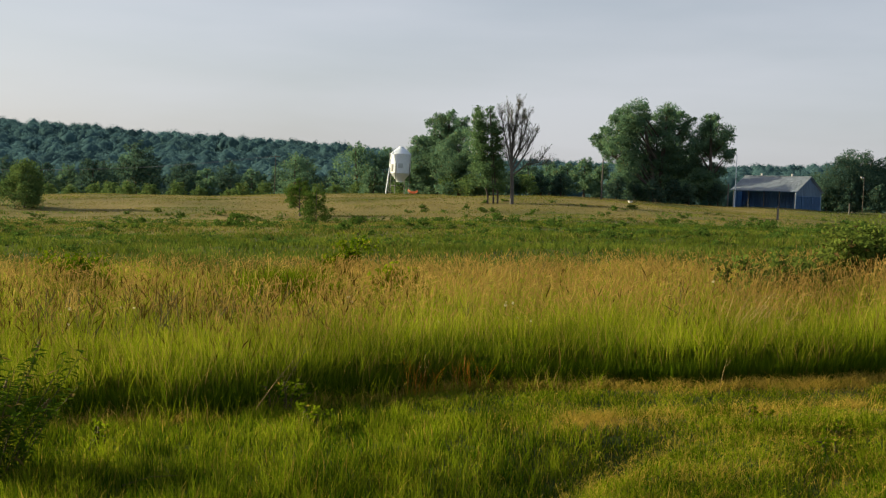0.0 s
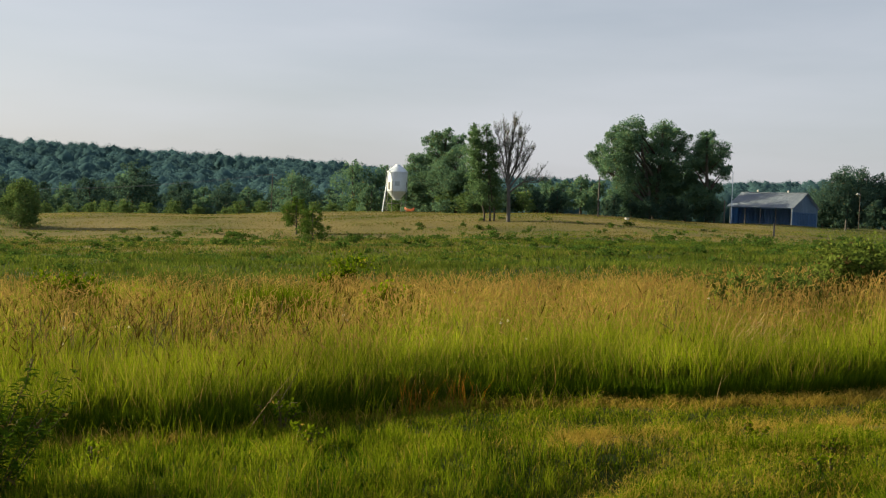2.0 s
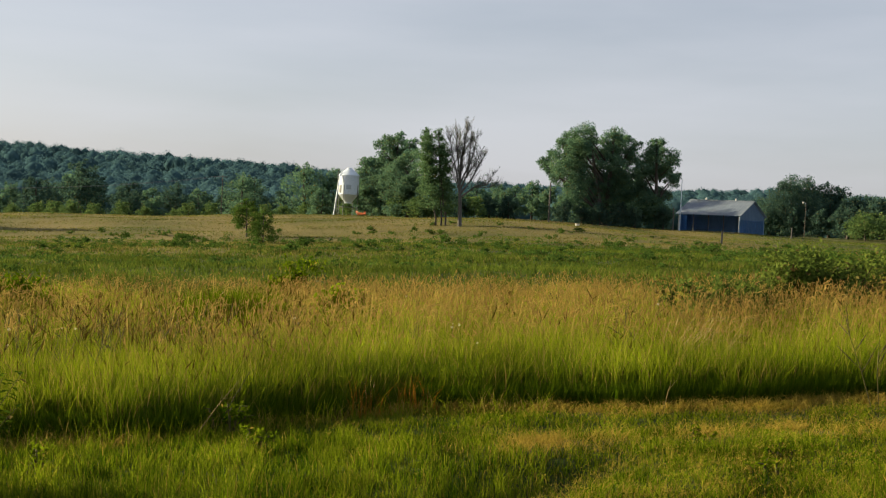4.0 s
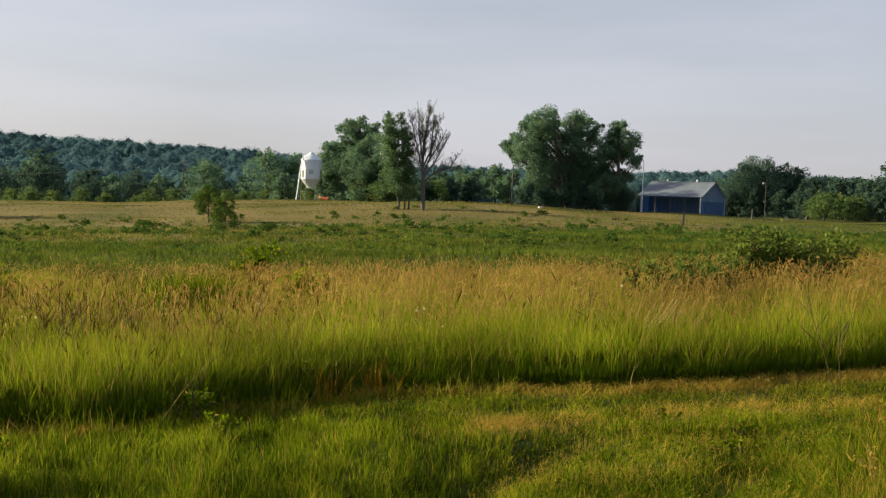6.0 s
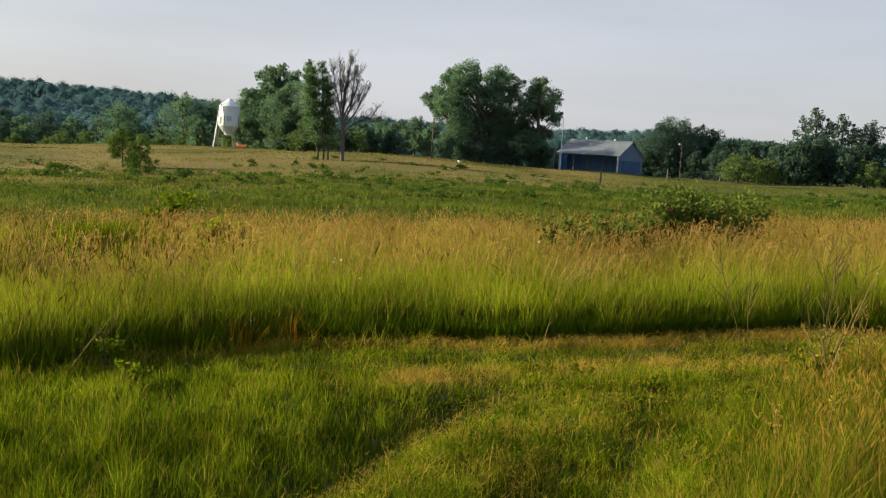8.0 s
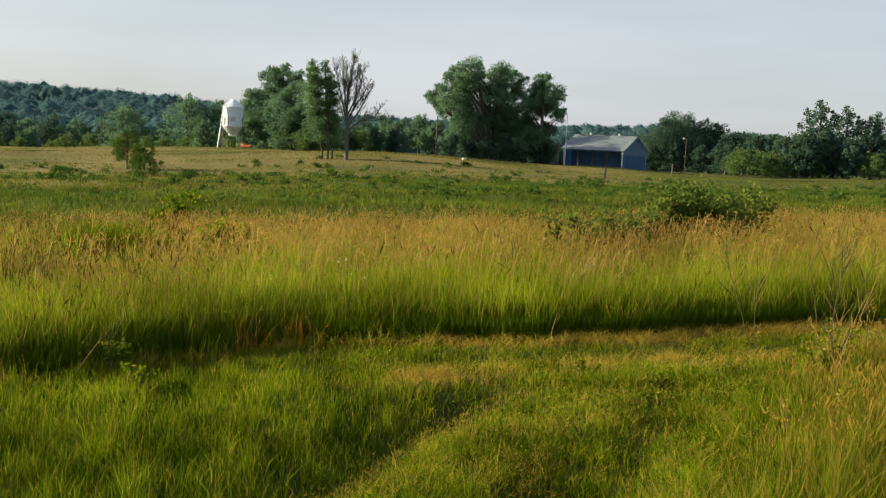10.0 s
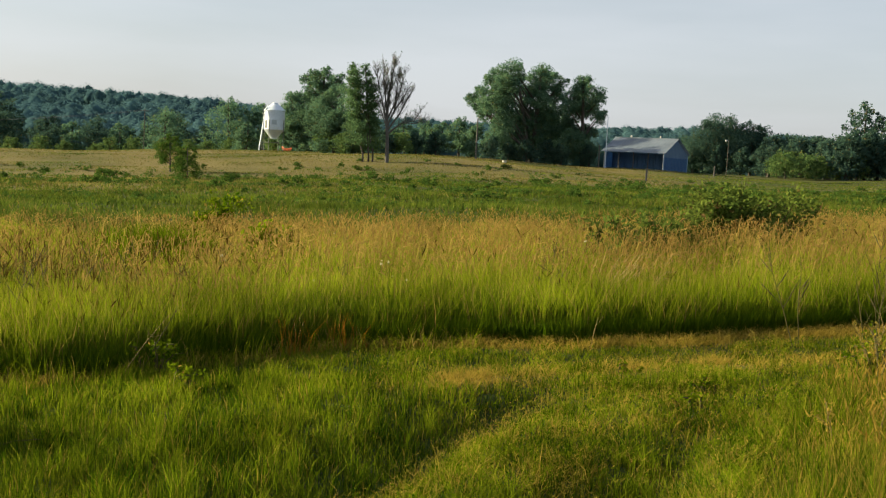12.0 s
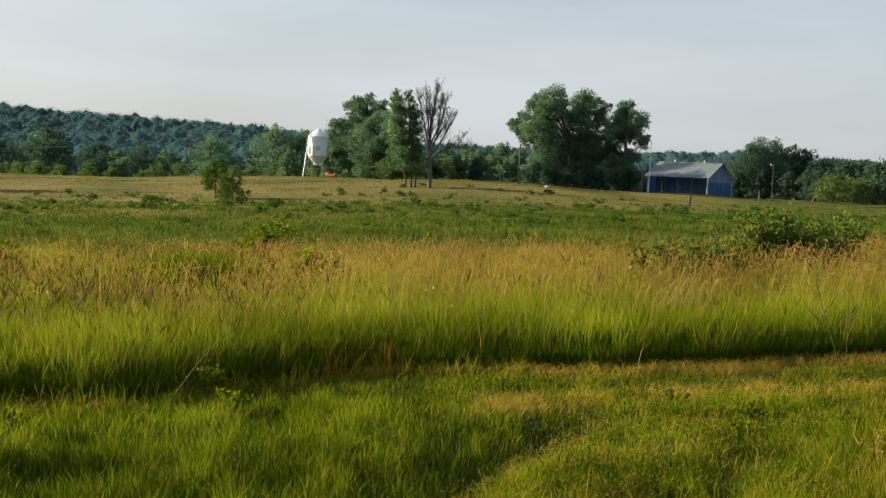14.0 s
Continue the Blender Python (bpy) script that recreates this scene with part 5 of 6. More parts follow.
# ------------------------------------------------------------------ barn
def barn(corner, theta=44.0, L=9.6, W=7.5, eave=2.7, ridge=4.75):
    """Pole barn; local x runs along the open front away from the near corner, y across the gable."""
    t = radians(theta)
    ex, ey = Vector((-math.cos(t), math.sin(t), 0)), Vector((math.sin(t), math.cos(t), 0))
    ob = thing("barn", (0, 0, 0), "open-fronted pole barn, faded blue steel walls, grey metal roof", "barn")
    ob.matrix_world = Matrix.Translation(corner) @ Matrix((ex, ey, (0, 0, 1))).transposed().to_4x4()

    def ribbed(name, p0, along, up, nrib, width, height, mat, slope_top=None, depth=0.03):
        """A steel sheet with standing ribs; slope_top gives its height along it."""
        bm = bmesh.new()
        cols = []
        for i in range(nrib * 4 + 1):
            u = i / (nrib * 4)
            rib = depth if i % 4 in (1, 2) else 0.0
            out = Vector(along).cross(Vector(up)).normalized() * rib
            hh = slope_top(u) if slope_top else height
            lo = Vector(p0) + Vector(along) * (u * width) + out
            cols.append((bm.verts.new(lo), bm.verts.new(lo + Vector(up) * hh)))
        for a, b in zip(cols, cols[1:]):
            bm.faces.new((a[0], b[0], b[1], a[1]))
        bmesh.ops.solidify(bm, geom=bm.faces[:], thickness=0.02)
        return part(name, bm, mat, ob)

    back = W - 0.05
    ribbed("back_wall", (0, back, 0), (1, 0, 0), (0, 0, 1), 24, L, eave, M_BLUE)
    # the near gable: painted skirt, faded upper wall
    skirt = ribbed("gable_skirt", (0, 0.10, 0), (0, 1, 0), (0, 0, 1), 16, W - 0.2, 2.0, M_BLUE)
    ribbed("gable_wall", (0, 0.10, 2.0), (0, 1, 0), (0, 0, 1), 16, W - 0.2, 1, M_BLUEGREY, slope_top=lambda u: eave - 2.0 + (ridge - eave - 0.08) * (1 - abs(2 * u - 1)))
    ribbed("gable_wall", (L, 0.10, 0), (0, 1, 0), (0, 0, 1), 16, W - 0.2, 1, M_BLUE, slope_top=lambda u: eave + (ridge - eave - 0.08) * (1 - abs(2 * u - 1)))
    # inner wall a bay back from the open front
    ribbed("inner_wall", (0.05, 2.4, 0), (1, 0, 0), (0, 0, 1), 24, L - 0.1, eave + 0.3, M_BLUE)
    run = math.hypot(W / 2, ridge - eave)
    over = 0.35
    for s in (0, 1):
        y0, sg = (0, 1) if s == 0 else (W, -1)
        dirv = Vector((0, sg * W / 2, ridge - eave)).normalized()
        p0 = Vector((-over, y0, eave)) - dirv * over + Vector((0, 0, 0.06))
        ribbed("roof_panel", p0, (1, 0, 0), dirv, 22, L + 2 * over, run + over, M_ROOF, depth=0.014 * (1 if s == 0 else -1))
    bm = bmesh.new()
    box(bm, L / 2, W / 2, ridge + 0.07, L + 2 * over, 0.34, 0.05, bevel=0.015)
    cap = part("ridge_cap", bm, M_ROOF, ob)
    for px in (2.6, L - 2.3):
        bm = lathe([(0.12, ridge), (0.12, ridge + 0.30), (0.17, ridge + 0.30), (0.0, ridge + 0.42)], 12)
        bmesh.ops.translate(bm, verts=bm.verts[:], vec=(px, W / 2, 0))
        part("roof_vent", bm, M_PALE, cap)
    n = 5
    for i in range(n):
        x = 0.08 + (L - 0.16) * i / (n - 1)
        bm = bmesh.new()
        box(bm, x, 0.08, eave / 2 - 0.1, 0.11, 0.11, eave + 0.2, bevel=0.015)
        part("post", bm, M_PALE if i in (0, n - 1) else M_TIMBER, ob)
    bm = bmesh.new()
    box(bm, L / 2, 0.08, eave - 0.14, L, 0.08, 0.24, bevel=0.01)
    part("eave_beam", bm, M_BLUE, ob)
    for y in (0.06, W - 0.06):
        bm = bmesh.new()
        box(bm, -0.03, y, 1.3, 0.07, 0.14, 2.7, bevel=0.01)
        part("corner_trim", bm, M_BLUEGREY, ob)
    bm = bmesh.new()
    box(bm, -0.05, W / 2, 2.02, 0.06, W - 0.3, 0.12, bevel=0.01)
    part("wall_rail", bm, M_BLUE, skirt)
    for y in (1.9, 4.9):
        bm = bmesh.new()
        box(bm, -0.055, y, 1.0, 0.05, 0.10, 1.96, bevel=0.01)
        part("door_jamb", bm, M_BLUE, skirt)


bx, by, bz = spot(0.305, 158)
barn((bx, by, bz - 0.05))

# ------------------------------------------------------------------ poles, posts and small things
def pole(where, label, h, r, mat, name="utility_pole", arm=False, lamp=False):
    ob = thing(name, where, label, "pole")
    child("shaft", tubes_mesh("shaft", [([(0, 0, -0.3), (0, 0, h * 0.5), (0, 0, h)], [r, r * 0.9, r * 0.75], 8)], mat), ob)
    if arm:
        bm = bmesh.new()
        box(bm, 0, -0.1, h - 0.35, 1.5, 0.1, 0.12, bevel=0.02)
        part("crossarm", bm, M_TIMBER, ob)
    if lamp:
        lamp_arm = child("lamp_arm", tubes_mesh("lamp_arm", [([(0, 0, h - 0.3), (-0.3, -0.1, h - 0.05), (-0.5, -0.2, h - 0.05)], [0.03, 0.03, 0.03], 6)], M_GALV), ob)
        bm = lathe([(0.02, h + 0.02), (0.07, h + 0.0), (0.11, h - 0.22), (0.09, h - 0.24), (0.0, h - 0.25)], 14)
        bmesh.ops.translate(bm, verts=bm.verts[:], vec=(-0.5, -0.2, 0))
        part("lamp_head", bm, M_PALE, lamp_arm, "pale round yard lamp head")
    return ob


pole(spot(0.1373, 116.5), "thin weathered timber pole on the rise", 4.1, 0.08, M_DEADBARK)
pole(spot(0.2525, 131), "tall grey steel pole beside the barn", 5.9, 0.05, M_GALV)
pole(spot(0.2465, 131), "short timber post beside the barn", 2.6, 0.09, M_TIMBER, "timber_post")
pole(spot(0.3634, 165), "dark yard-light pole with a pale lamp", 5.2, 0.055, M_BARK, "yard_light", lamp=True)
p1 = pole(spot(-0.146, 196), "dark timber utility pole before the wood", 8.0, 0.08, M_BARK, arm=True)
pole(spot(0.2899, 83.5), "weathered wooden fence post in the pasture", 0.95, 0.08, M_TIMBER, "fence_post")
pole(spot(0.352, 118.8), "weathered wooden fence post near the barn", 1.1, 0.08, M_TIMBER, "fence_post")

# cables from the pole across to the side
def cable(a, b, sag):
    pts = []
    for i in range(17):
        u = i / 16
        p = Vector(a).lerp(Vector(b), u)
        p.z -= sag * 4 * u * (1 - u)
        pts.append(p)
    tagged(new("power_cable", tubes_mesh("power_cable", [(pts, [0.016] * 17, 4)], M_WIRE)), "thin sagging power cable strung before the wood", "cable", "cables on the poles")


pt = Vector(spot(-0.146, 196))
far_left = spot(-0.62, 170, 7.6)
p2 = pole(spot(-0.62, 170), "dark timber utility pole before the wood", 8.0, 0.08, M_BARK, arm=True)
for o in (-0.6, 0.6):
    cable(pt + Vector((o, -0.1, 7.75)), Vector(far_left) + Vector((o, -0.1, 0.15)), 2.6)

# white feed tub on the rise
def feed_tub(where):
    ob = thing("feed_tub", where, "small white plastic feed tub on the grass", "tub", scale=0.62)
    part("shell", lathe([(0.0, 0.0), (0.30, 0.0), (0.35, 0.28), (0.38, 0.29), (0.38, 0.32), (0.33, 0.32), (0.27, 0.06), (0.0, 0.06)], 20), M_PALE, ob, smooth=False)


feed_tub(spot(0.1625, 109.2))

# ------------------------------------------------------------------ weeds and plants of the meadow
def weed_clumps():
    base = []
    for i in range(5):
        ob = thing("weed_clump", (0, 0, 0), "dark green clump of pasture weed", "weed", "weed clumps in the pasture")
        g = random.Random(40 + i)
        lobes = [(g.uniform(-0.28, 0.28), g.uniform(-0.25, 0.25), g.uniform(0.14, 0.38), g.uniform(0.14, 0.24)) for _ in range(5)]
        child("foliage", crown("foliage", lobes, 220, 0.10, M_FIELDWEED, clumps=6, spread=0.5, fill=0.3, sprays=0), ob)
        base.append(ob)
    g = random.Random(77)
    n = 0
    tries = 0
    while n < 295 and tries < 5000:
        tries += 1
        y = 36 + 56 * g.random()
        k = g.uniform(-0.48, 0.62)
        w = float(wob(np.array(k * y * 0.45), np.array(y), 11, 30))
        if g.random() > 0.22 + 0.6 * w + (0.35 if 40 < y < 72 else 0):
            continue
        s = g.uniform(0.45, 1.1) * (1.1 if y > 45 else 0.7)
        m = pose(*spot(k, y, -0.05), 0, 0, g.uniform(0, 360)) @ Matrix.Diagonal((s * g.uniform(0.9, 1.7), s, s * g.uniform(0.6, 1.1), 1))
        if n < 5:
            base[n].matrix_world = m
        else:
            copy_thing(base[n % 5], m).matrix_basis = m
        n += 1


weed_clumps()


def pasture_weeds():
    """Low leafy weeds in drifts over the hollow, past counting."""
    n = 5200
    x, y = scatter(n, 34, 82, -0.50, 0.64)
    drift = wob(x * 0.4, y, 9, 33) + 0.5 * wob(x, y, 3.5, 34)
    ok = rnd(n, 0, 1) < np.clip(0.10 + 0.75 * drift, 0.02, 1) * np.exp(-((y - 57) / 15) ** 2) * 1.3
    x, y = x[ok], y[ok]
    n, per = len(x), 30
    idx = np.repeat(np.arange(n), per)
    g = rng.normal(0, 1, (n * per, 3))
    g /= np.linalg.norm(g, axis=1)[:, None]
    g[:, 2] = np.abs(g[:, 2])
    w, h = rnd(n, 0.12, 0.34)[idx], rnd(n, 0.10, 0.32)[idx]
    c = np.stack([x[idx] + g[:, 0] * w, y[idx] + g[:, 1] * w, land(x, y)[idx] + g[:, 2] * h], 1)
    v, f, t, d = leaf_cloud(c, n * per, 0.11, np.clip(rnd(n, 0, 0.8)[idx] + rnd(n * per, 0, 0.3), 0, 1), np.zeros(n * per), outward=g)
    tagged(new("pasture_weeds", mesh_np("pasture_weeds", v, f, M_FIELDWEED, t, d)), "drifts of low dark green weeds in the pasture", "weeds", kind="stuff")


pasture_weeds()


def bramble(where, w, d, h, leaves, seed, label, name="bramble_bush", size=0.075, mat=None):
    """A rambling bush: arching canes with leaves along them."""
    ob = thing(name, where, label, "bush")
    g = random.Random(seed)
    canes, pts = [], []
    for i in range(max(6, int(26 * w))):
        bx0, by0 = g.uniform(-0.42, 0.42) * w, g.uniform(-0.4, 0.4) * d
        hh = h * g.uniform(0.55, 1.05) * (1 - 0.5 * abs(bx0 / w * 1.6) ** 2)
        an = g.uniform(0, 6.28)
        reach = g.uniform(0.15, 0.5) * h
        p = [Vector((bx0, by0, -0.05)), Vector((bx0 + math.cos(an) * reach * 0.3, by0 + math.sin(an) * reach * 0.3, hh * 0.6)),
             Vector((bx0 + math.cos(an) * reach * 0.7, by0 + math.sin(an) * reach * 0.7, hh * 0.95)), Vector((bx0 + math.cos(an) * reach * 1.3, by0 + math.sin(an) * reach * 1.3, hh * g.uniform(0.8, 1.1)))]
        canes.append((p, [0.012, 0.010, 0.007, 0.003], 4))
        pts.append(p)
    tagged(child("cane", tubes_mesh("cane", canes, M_DARKWEED), ob), kind="stuff")
    which = rng.integers(0, len(pts), leaves)
    u = rng.uniform(0.25, 1, leaves) * 2.999
    arr = np.array([[tuple(q) for q in p] for p in pts])
    i0 = u.astype(int)
    fr = (u - i0)[:, None]
    c = arr[which, i0] * (1 - fr) + arr[which, i0 + 1] * fr + rng.normal(0, 0.07 * h, (leaves, 3))
    c[:, 2] = np.maximum(c[:, 2], 0.03)
    tone = np.clip(rng.uniform(0, 1, len(pts))[which] * 0.6 + rnd(leaves, 0, 0.5), 0, 1)
    dry = (rng.uniform(0, 1, leaves) < 0.06) * rnd(leaves, 0.4, 1)
    v, f, t, dd = leaf_cloud(c, leaves, size, tone, dry, aspect=0.6, flat=0.5)
    child("foliage", mesh_np("foliage", v, f, mat or M_BRAMBLE, t, dd), ob)
    return ob


bramble(spot(0.335, 16.8), 0.9, 0.8, 0.98, 3600, 4, "rambling green bramble bush in the tall grass")
bramble(spot(0.375, 16.6), 1.75, 1.2, 1.13, 8500, 3, "rambling green bramble bush in the tall grass")
bramble(spot(0.297, 14.6), 0.7, 0.6, 0.92, 2200, 5, "small leafy green bush in the tall grass", "leafy_bush")
bramble(spot(0.262, 14.0), 0.4, 0.4, 0.84, 700, 6, "small leafy green bush in the tall grass", "leafy_bush")
bramble(spot(-0.092, 20.0), 0.6, 0.5, 1.02, 1600, 7, "bright green sapling poking out of the grass", "green_sapling", mat=M_TURF)
bramble(spot(-0.038, 14.5), 0.55, 0.5, 0.76, 1400, 8, "low light green plant among tan grass", "leafy_weed", mat=M_TURF)
bramble(spot(-0.32, 17.0), 0.75, 0.6, 0.92, 2200, 10, "yellow-green weed in the meadow", "leafy_weed", mat=M_TURF)


def near_bush(where):
    """The dark leafy plant at the track's edge."""
    ob = thing("leafy_bush", where, "dark leafy roadside weed with narrow leaves", "bush")
    g = random.Random(17)
    stems, cs, dirs = [], [], []
    for i in range(54):
        an, rr = g.uniform(0, 6.28), g.uniform(0, 0.36)
        hh = g.uniform(0.45, 0.80)
        p0 = Vector((math.cos(an) * rr * 0.5, math.sin(an) * rr * 0.5, -0.03))
        p2 = p0 + Vector((math.cos(an) * rr * 1.1, math.sin(an) * rr * 1.1, hh))
        p1 = p0.lerp(p2, 0.5) + Vector((0, 0, 0.06))
        stems.append(([p0, p1, p2], [0.004, 0.003, 0.0015], 5))
        for j in range(34):
            u = 0.15 + 0.85 * j / 33
            c = p0.lerp(p1, u * 2) if u < 0.5 else p1.lerp(p2, u * 2 - 1)
            cs.append(tuple(c)), dirs.append(g.uniform(0, 6.28))
    child("stalk", tubes_mesh("stalk", stems, M_DARKWEED), ob)
    for p0, p1, p2 in [st[0] for st in stems[::5]]:
        up = (p2 - p1).normalized()
        rings = [(p2 + up * (0.011 * q), 0.003 + 0.012 * (q % 2) * (1 - q / 8)) for q in range(-2, 6)]
        child("flower_spike", tubes_mesh("flower_spike", [([r[0] for r in rings], [r[1] for r in rings], 6)], M_SPIKE), ob, "dark brown whorled flower spike")
    c, d = np.array(cs), np.array(dirs)
    n = len(c)
    ln = rnd(n, 0.045, 0.10)
    ax = np.stack([np.cos(d), np.sin(d), rnd(n, -0.3, 0.5)], 1)
    sd = np.stack([-np.sin(d), np.cos(d), 0 * d], 1)
    wd = ln * rnd(n, 0.32, 0.5)
    mid = c + ax * (ln * 0.45)[:, None]
    tip = c + ax * ln[:, None] - np.array([0, 0, 0.02])
    v = np.stack([c, mid + sd * wd[:, None] * 0.5, tip, mid - sd * wd[:, None] * 0.5, mid - np.array([0, 0, 0.008])], 1).reshape(-1, 3)
    o = (np.arange(n) * 5)[:, None]
    f = np.concatenate([o + [0, 1, 4], o + [1, 2, 4], o + [2, 3, 4], o + [3, 0, 4]])
    child("foliage", mesh_np("foliage", v, f, M_WEED, np.repeat(rnd(n, 0.05, 0.75), 5), np.repeat((rnd(n, 0, 1) < 0.05) * 0.8, 5)), ob)


near_bush((-2.58, 6.5, float(land(-2.58, 6.5))))


def dock_weeds():
    """Dark branching seed stalks standing in the meadow."""
    g = random.Random(31)
    base = []
    for i in range(4):
        ob = thing("dock_weed", (0, 0, 0), "dark brown dried dock stalk with upright seed spikes", "weed", "dock stalks in the meadow")
        limbs, spikes = [], []
        h = g.uniform(0.66, 0.78)
        p = [Vector((0, 0, -0.05)), Vector((g.uniform(-0.05, 0.05), 0, h * 0.5)), Vector((g.uniform(-0.12, 0.12), g.uniform(-0.05, 0.05), h))]
        limbs.append((p, [0.0042, 0.0036, 0.0025], 4))
        for j in range(5):
            u = g.uniform(0.45, 0.95)
            b = p[1].lerp(p[2], (u - 0.5) * 2) if u > 0.5 else p[0].lerp(p[1], u * 2)
            an = g.uniform(0, 6.28)
            e2 = b + Vector((math.cos(an) * g.uniform(0.08, 0.2), math.sin(an) * 0.1, g.uniform(0.10, 0.25)))
            limbs.append(([b, b.lerp(e2, 0.5) + Vector((0, 0, -0.01)), e2], [0.003, 0.0028, 0.002], 4))
            spikes.append(([b.lerp(e2, 0.35), b.lerp(e2, 0.7), e2 + (e2 - b) * 0.15], [0.0015, 0.004, 0.0015], 5))
        spikes.append(([p[2], p[2] + Vector((0, 0, 0.07)), p[2] + Vector((0, 0, 0.15))], [0.0015, 0.004, 0.0015], 5))
        child("stalk", tubes_mesh("stalk", limbs + spikes, M_DARKWEED), ob)
        base.append(ob)
    where = [(g.uniform(-0.36, -0.08), g.uniform(9.5, 12.3)) for _ in range(64)] + [(g.uniform(-0.1, 0.6), g.uniform(10.5, 17)) for _ in range(34)]
    where += [(0.428, 9.4), (0.433, 9.5), (0.505, 9.3), (0.51, 9.2), (0.515, 9.5)]
    for n, (k, y) in enumerate(where):
        s = g.uniform(0.62, 0.92) if k < 0.4 else g.uniform(0.9, 1.15)
        m = pose(*spot(k, y), g.uniform(-12, 12), g.uniform(-14, 14), g.uniform(0, 360)) @ Matrix.Scale(s, 4)
        if n < 4:
            base[n].matrix_world = m
        else:
            copy_thing(base[n % 4], m).matrix_basis = m


dock_weeds()


def wildflowers():
    ob0 = thing("wildflower", (0, 0, 0), "white fluffy seed head on a thin stem", "flower", "white flowers in the meadow")
    child("stem", tubes_mesh("stem", [([(0, 0, 0), (0.01, 0, 0.35), (0.0, 0.01, 0.68)], [0.003, 0.0025, 0.002], 4)], M_STRAWSTEM), ob0)
    g = rng.normal(0, 1, (46, 3))
    g /= np.linalg.norm(g, axis=1)[:, None]
    v, f, t, d = leaf_cloud(g * 0.013 + np.array([0, 0.01, 0.70]), 46, 0.014, rnd(46, 0.3, 1), np.zeros(46), outward=g)
    child("fluff", mesh_np("fluff", v, f, M_FLOWER, t, d), ob0)
    q = random.Random(8)
    spots = [(0.059, 11.0), (0.061, 11.2), (0.058, 11.25), (-0.335, 10.2), (-0.33, 10.35), (-0.085, 11.1), (-0.092, 11.3), (0.07, 10.7)] + [(q.uniform(-0.35, 0.55), q.uniform(10.2, 16)) for _ in range(12)]
    for i, (k, y) in enumerate(spots):
        m = pose(*spot(k, y), q.uniform(-10, 10), q.uniform(-10, 10), q.uniform(0, 360)) @ Matrix.Scale(q.uniform(0.6, 0.95), 4)
        if i == 0:
            ob0.matrix_world = m
        else:
            copy_thing(ob0, m).matrix_basis = m


wildflowers()


def grass_tuft(name, where, label, n, h, spread, mat, dry, lean=0.5, width=0.006, heads_on=False):
    ob = thing(name, where, label, "grass")
    x, y = rng.normal(0, spread, n), rng.normal(0, spread, n)
    hh = rnd(n, 0.5, 1.0) * h
    v, f, t, d = blades(x, y, hh, rnd(n, 0.6, 1.3) * width, rnd(n, 0.1, 1) * lean, rnd(n, 0, 6.28), rnd(n, 0, 1), rnd(n, 0, 1) * dry, np.clip(rnd(n, 0.2, 1.2) * dry, 0, 1), np.zeros(n))
    sets = [(v, f, t, d)]
    if heads_on:
        tip = v.reshape(-1, 5, 3)[::3, 4]
        m = len(tip)
        hv, hf = heads(tip[:, 0], tip[:, 1], tip[:, 2] - 0.01, rnd(m, 0.04, 0.10), rnd(m, 0.005, 0.011), rnd(m, 0.2, 0.8))
        sets.append((hv, hf, np.repeat(rnd(m, 0, 1), 8), np.ones(len(hv))))
    child("foliage", mesh_np("foliage", *join(sets)[:2], mat, *join(sets)[2:]), ob)
    return ob


ob = grass_tuft("green_grass_clump", spot(-0.139, 15.0), "dense dark green clump of tall grass in the meadow", 2800, 0.74, 0.20, M_TURF, 0.04, 0.3, 0.011)
ob.scale = (1.7, 1.0, 1.1)
for gx, gy, hh, n in ((-0.22, 9.25, 0.42, 44), (-0.12, 9.3, 0.34, 26), (0.17, 9.5, 0.40, 36), (0.05, 9.45, 0.3, 18), (0.26, 9.5, 0.34, 18)):
    gx += 0.08
    grass_tuft("rusty_grass_tuft", (gx, gy, float(land(gx, gy))), "rust-red dried grass tuft at the track's edge", int(n * 0.5), hh * 1.0, 0.06, M_RUST, 0.6, 0.75, 0.004)

# a sheaf of pale stems lodged over in the meadow
lodged = thing("lodged_grass", (2.95, 11.3, float(land(2.95, 11.3))), "sheaf of pale straw stems leaning over in the meadow", "grass")
sheaf = []
gl = random.Random(91)
for i in range(34):
    bx0, by0 = gl.gauss(0, 0.20), gl.gauss(0, 0.16)
    rise, run = gl.uniform(0.38, 0.72), gl.uniform(0.08, 0.48)
    p = [(bx0, by0, 0), (bx0 + run * 0.35, by0, rise * 0.55), (bx0 + run * 0.8, by0 - 0.02, rise * 0.95), (bx0 + run * 1.1, by0 - 0.03, rise * gl.uniform(0.88, 1.04))]
    sheaf.append((p, [0.0016, 0.0016, 0.0030, 0.0008], 3))
tagged(child("straw", tubes_mesh("straw", sheaf, M_SHEAF), lodged), kind="stuff")

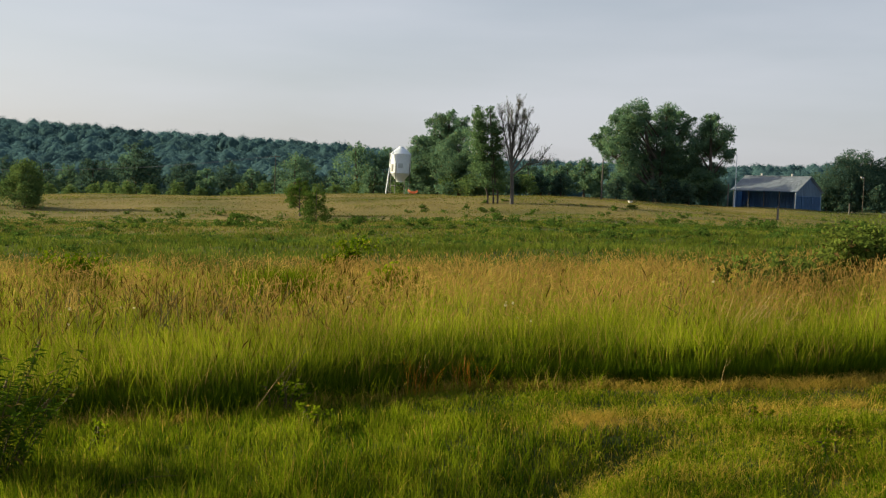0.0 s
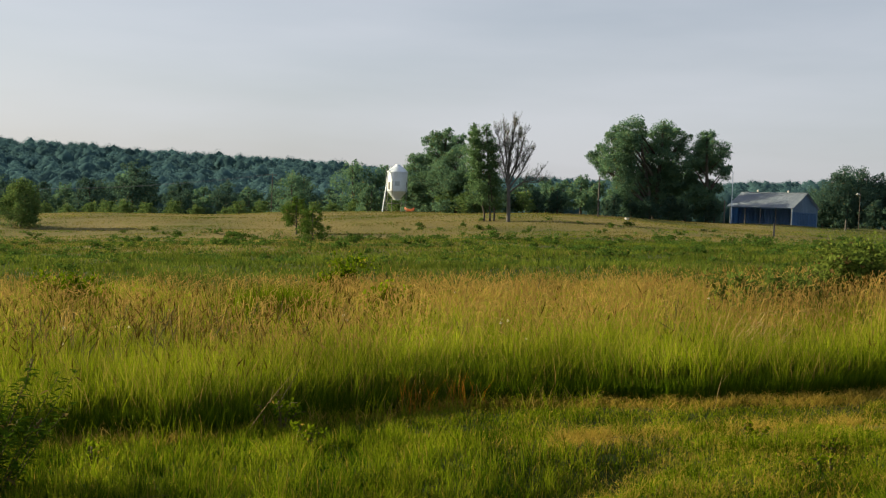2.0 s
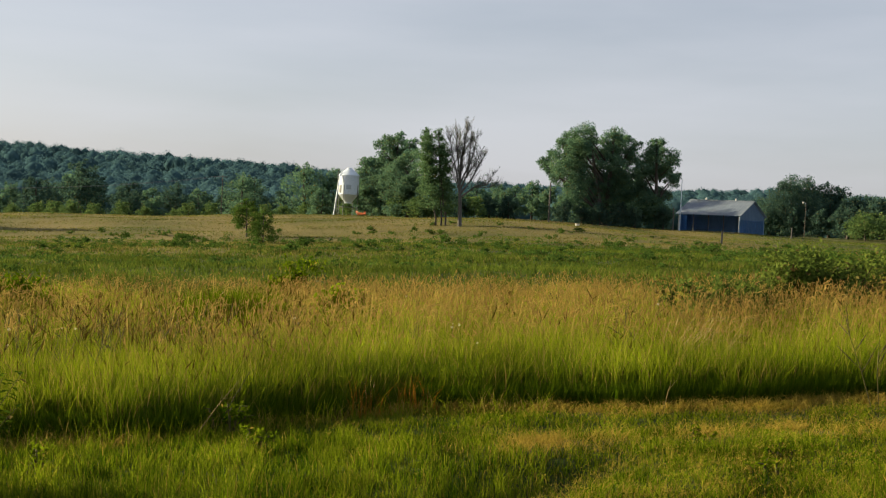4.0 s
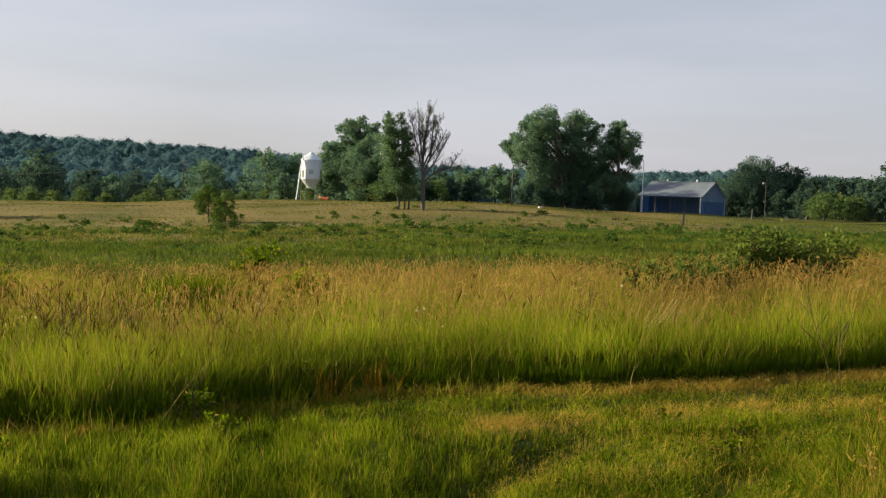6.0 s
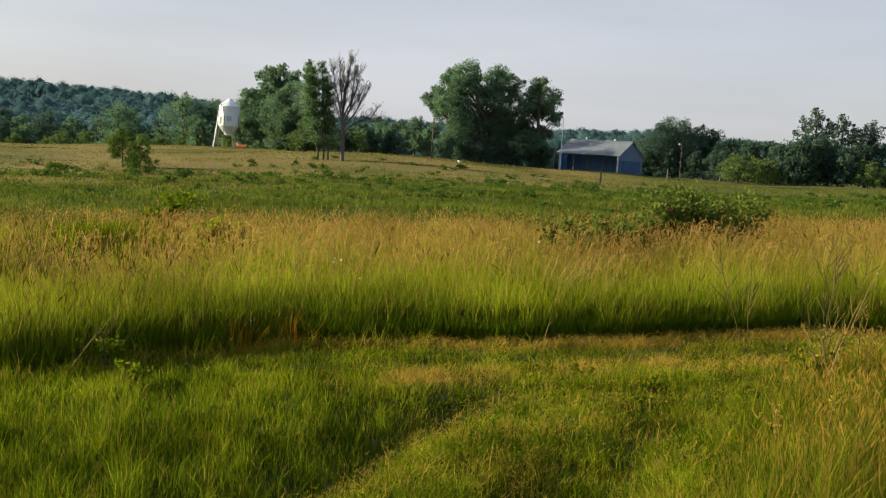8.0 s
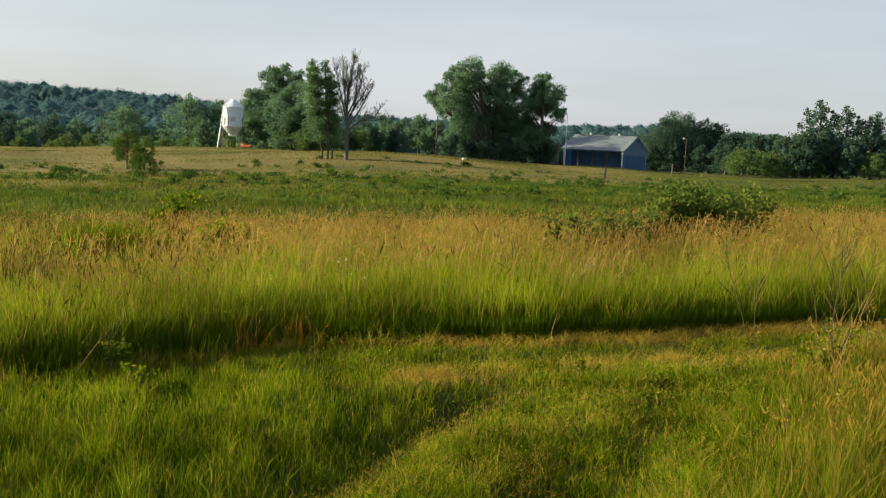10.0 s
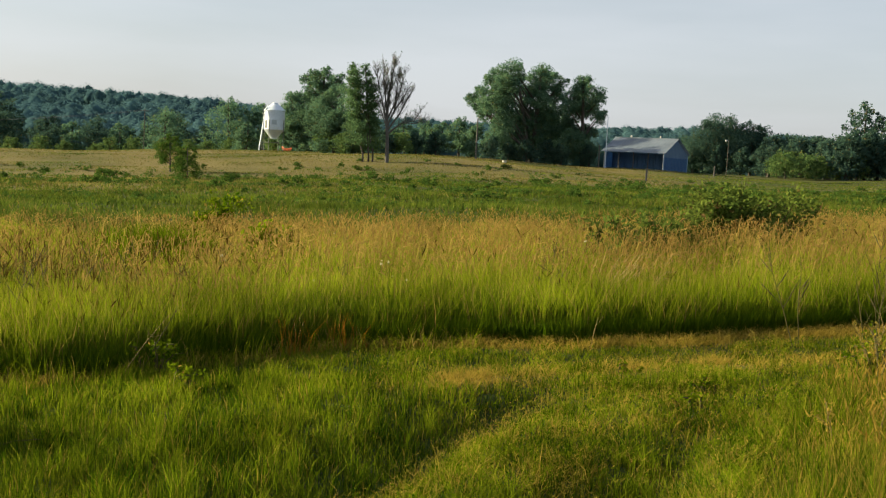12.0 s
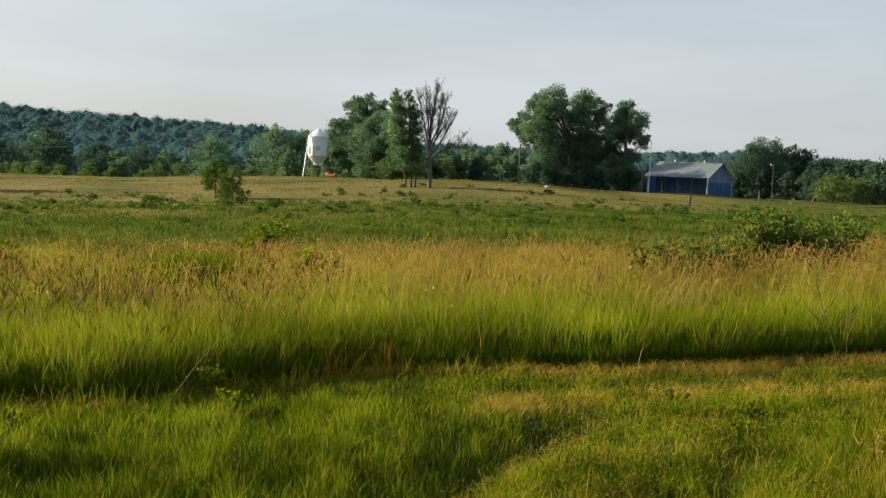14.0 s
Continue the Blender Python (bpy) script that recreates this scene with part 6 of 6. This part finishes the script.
# weeds at the near right side of the track
gq = random.Random(12)
for i in range(60):
    gy = gq.uniform(5.3, 8.6)
    gx = 2.8 + 0.62 * (gy - 6) + 1.3 * gq.random() ** 1.3
    grass_tuft("weed_tuft", (gx, gy, float(land(gx, gy))), "yellow-green grass tuft going to seed beside the track", 60, gq.uniform(0.22, 0.42), 0.09, M_TURF, gq.uniform(0.15, 0.55), 0.55, 0.007, True)
for i in range(6):
    gx, gy = gq.uniform(3.5, 4.4), gq.uniform(6.9, 8.3)
    ob = thing("dead_weed", (gx, gy, float(land(gx, gy))), "dry branching weed stalk beside the track", "weed", "dry weed stalks beside the track")
    limbs = []
    h = gq.uniform(0.55, 0.9)
    tip = Vector((gq.uniform(-0.3, 0.3), gq.uniform(-0.1, 0.1), h))
    limbs.append(([(0, 0, -0.03), tip * 0.5 + Vector((0, 0, 0.03)), tip], [0.0035, 0.003, 0.0012], 5))
    for j in range(6):
        b = tip * gq.uniform(0.3, 0.95)
        limbs.append(([b, b + Vector((gq.uniform(-0.12, 0.12), gq.uniform(-0.08, 0.08), gq.uniform(0.05, 0.2)))], [0.0018, 0.001], 4))
    child("stalk", tubes_mesh("stalk", limbs, M_STRAWSTEM if i % 2 else M_DARKWEED), ob)

# pale stick and dark stems leaning out of the meadow's edge
def stick(a, b, r, mat, label, twigs=3):
    ob = thing("dead_weed", (a[0], a[1], a[2] + float(land(a[0], a[1]))), label, "weed")
    d = Vector(b) - Vector(a)
    limbs = [([(0, 0, 0), d * 0.5 + Vector((0, 0, 0.02)), d], [r, r * 0.8, r * 0.3], 5)]
    g = random.Random(int(abs(a[0]) * 1000))
    for i in range(twigs):
        p = d * g.uniform(0.5, 0.95)
        limbs.append(([p, p + Vector((g.uniform(-0.14, 0.14), g.uniform(-0.05, 0.05), g.uniform(0.03, 0.14)))], [r * 0.4, r * 0.15], 4))
    child("stalk", tubes_mesh("stalk", limbs, mat), ob)


stick((-1.34, 8.3, 0.0), (-1.02, 8.5, 0.46), 0.0035, M_STRAWSTEM, "pale dead stem leaning out of the grass")
stick((-1.22, 8.6, 0.0), (-0.97, 8.7, 0.50), 0.004, M_DARKWEED, "dark dead stem leaning out of the grass")
stick((2.36, 9.5, 0.0), (2.41, 9.5, 0.26), 0.004, M_STRAWSTEM, "short dry stem at the meadow's edge", 1)
stick((-1.67, 6.2, 0.05), (-1.37, 6.2, 0.12), 0.004, M_DARKWEED, "dark bent stem lying over the grass", 2)

# broad-leaved weeds in the sward
for gx, gy, w, h, lv, sd in ((-0.93, 7.95, 0.2, 0.2, 200, 41), (-1.22, 8.6, 0.18, 0.3, 200, 42), (2.36, 7.1, 0.2, 0.11, 130, 43), (2.63, 7.6, 0.22, 0.12, 150, 44),
                             (2.25, 8.1, 0.26, 0.11, 150, 45), (3.85, 7.6, 0.24, 0.4, 260, 47), (-2.2, 7.3, 0.18, 0.18, 140, 48)):
    gx += 0.08
    bramble((gx, gy, float(land(gx, gy))), w, w, h, lv, sd, "small broad-leaved green weed in the short grass", "broadleaf_weed", size=0.035, mat=M_TURF)


# dark grass clumps left standing on the track
for gx, gy, hh in ((2.15, 7.75, 0.13), (2.4, 7.7, 0.16), (2.62, 7.8, 0.13), (2.9, 7.85, 0.14), (1.9, 7.9, 0.10), (1.75, 6.1, 0.16), (1.55, 5.6, 0.15)):
    gx += 0.08
    grass_tuft("grass_clump", (gx, gy, float(land(gx, gy))), "low dark green grass clump on the farm track", 200, hh * 1.15, 0.085, M_TURF, 0.10, 0.8, 0.006)


def dry_weed(where, h, seed):
    """A withered weed: a thin stalk with curled pale leaves."""
    ob = thing("dry_weed", where, "withered tan weed with curled pale leaves beside the track", "weed", "withered weeds beside the track")
    g = random.Random(seed)
    tip = Vector((g.uniform(-0.1, 0.1), g.uniform(-0.06, 0.06), h))
    limbs = [([(0, 0, -0.03), tip * 0.5 + Vector((0.01, 0, 0.02)), tip], [0.003, 0.0025, 0.001], 5)]
    ends = []
    for j in range(5):
        b = tip * g.uniform(0.35, 0.95)
        e2 = b + Vector((g.uniform(-0.09, 0.09), g.uniform(-0.06, 0.06), g.uniform(0.03, 0.10)))
        limbs.append(([b, e2], [0.0018, 0.001], 4))
        ends += [b, b.lerp(e2, 0.5), e2]
    child("stalk", tubes_mesh("stalk", limbs, M_STRAWSTEM), ob)
    c = np.repeat(np.array([tuple(p) for p in ends]), 4, 0) + rng.normal(0, 0.015, (len(ends) * 4, 3))
    n = len(c)
    v, f, t, d = leaf_cloud(c, n, 0.026, rnd(n, 0.0, 0.7), rnd(n, 0.6, 1), aspect=0.45)
    child("foliage", mesh_np("foliage", v, f, M_TURF, t, d), ob)


gd = random.Random(51)
for i in range(16):
    gy = gd.uniform(5.6, 8.3)
    gx = 2.75 + 0.62 * (gy - 6) + gd.uniform(-0.1, 1.0)
    dry_weed((gx, gy, float(land(gx, gy))), gd.uniform(0.26, 0.48), 60 + i)
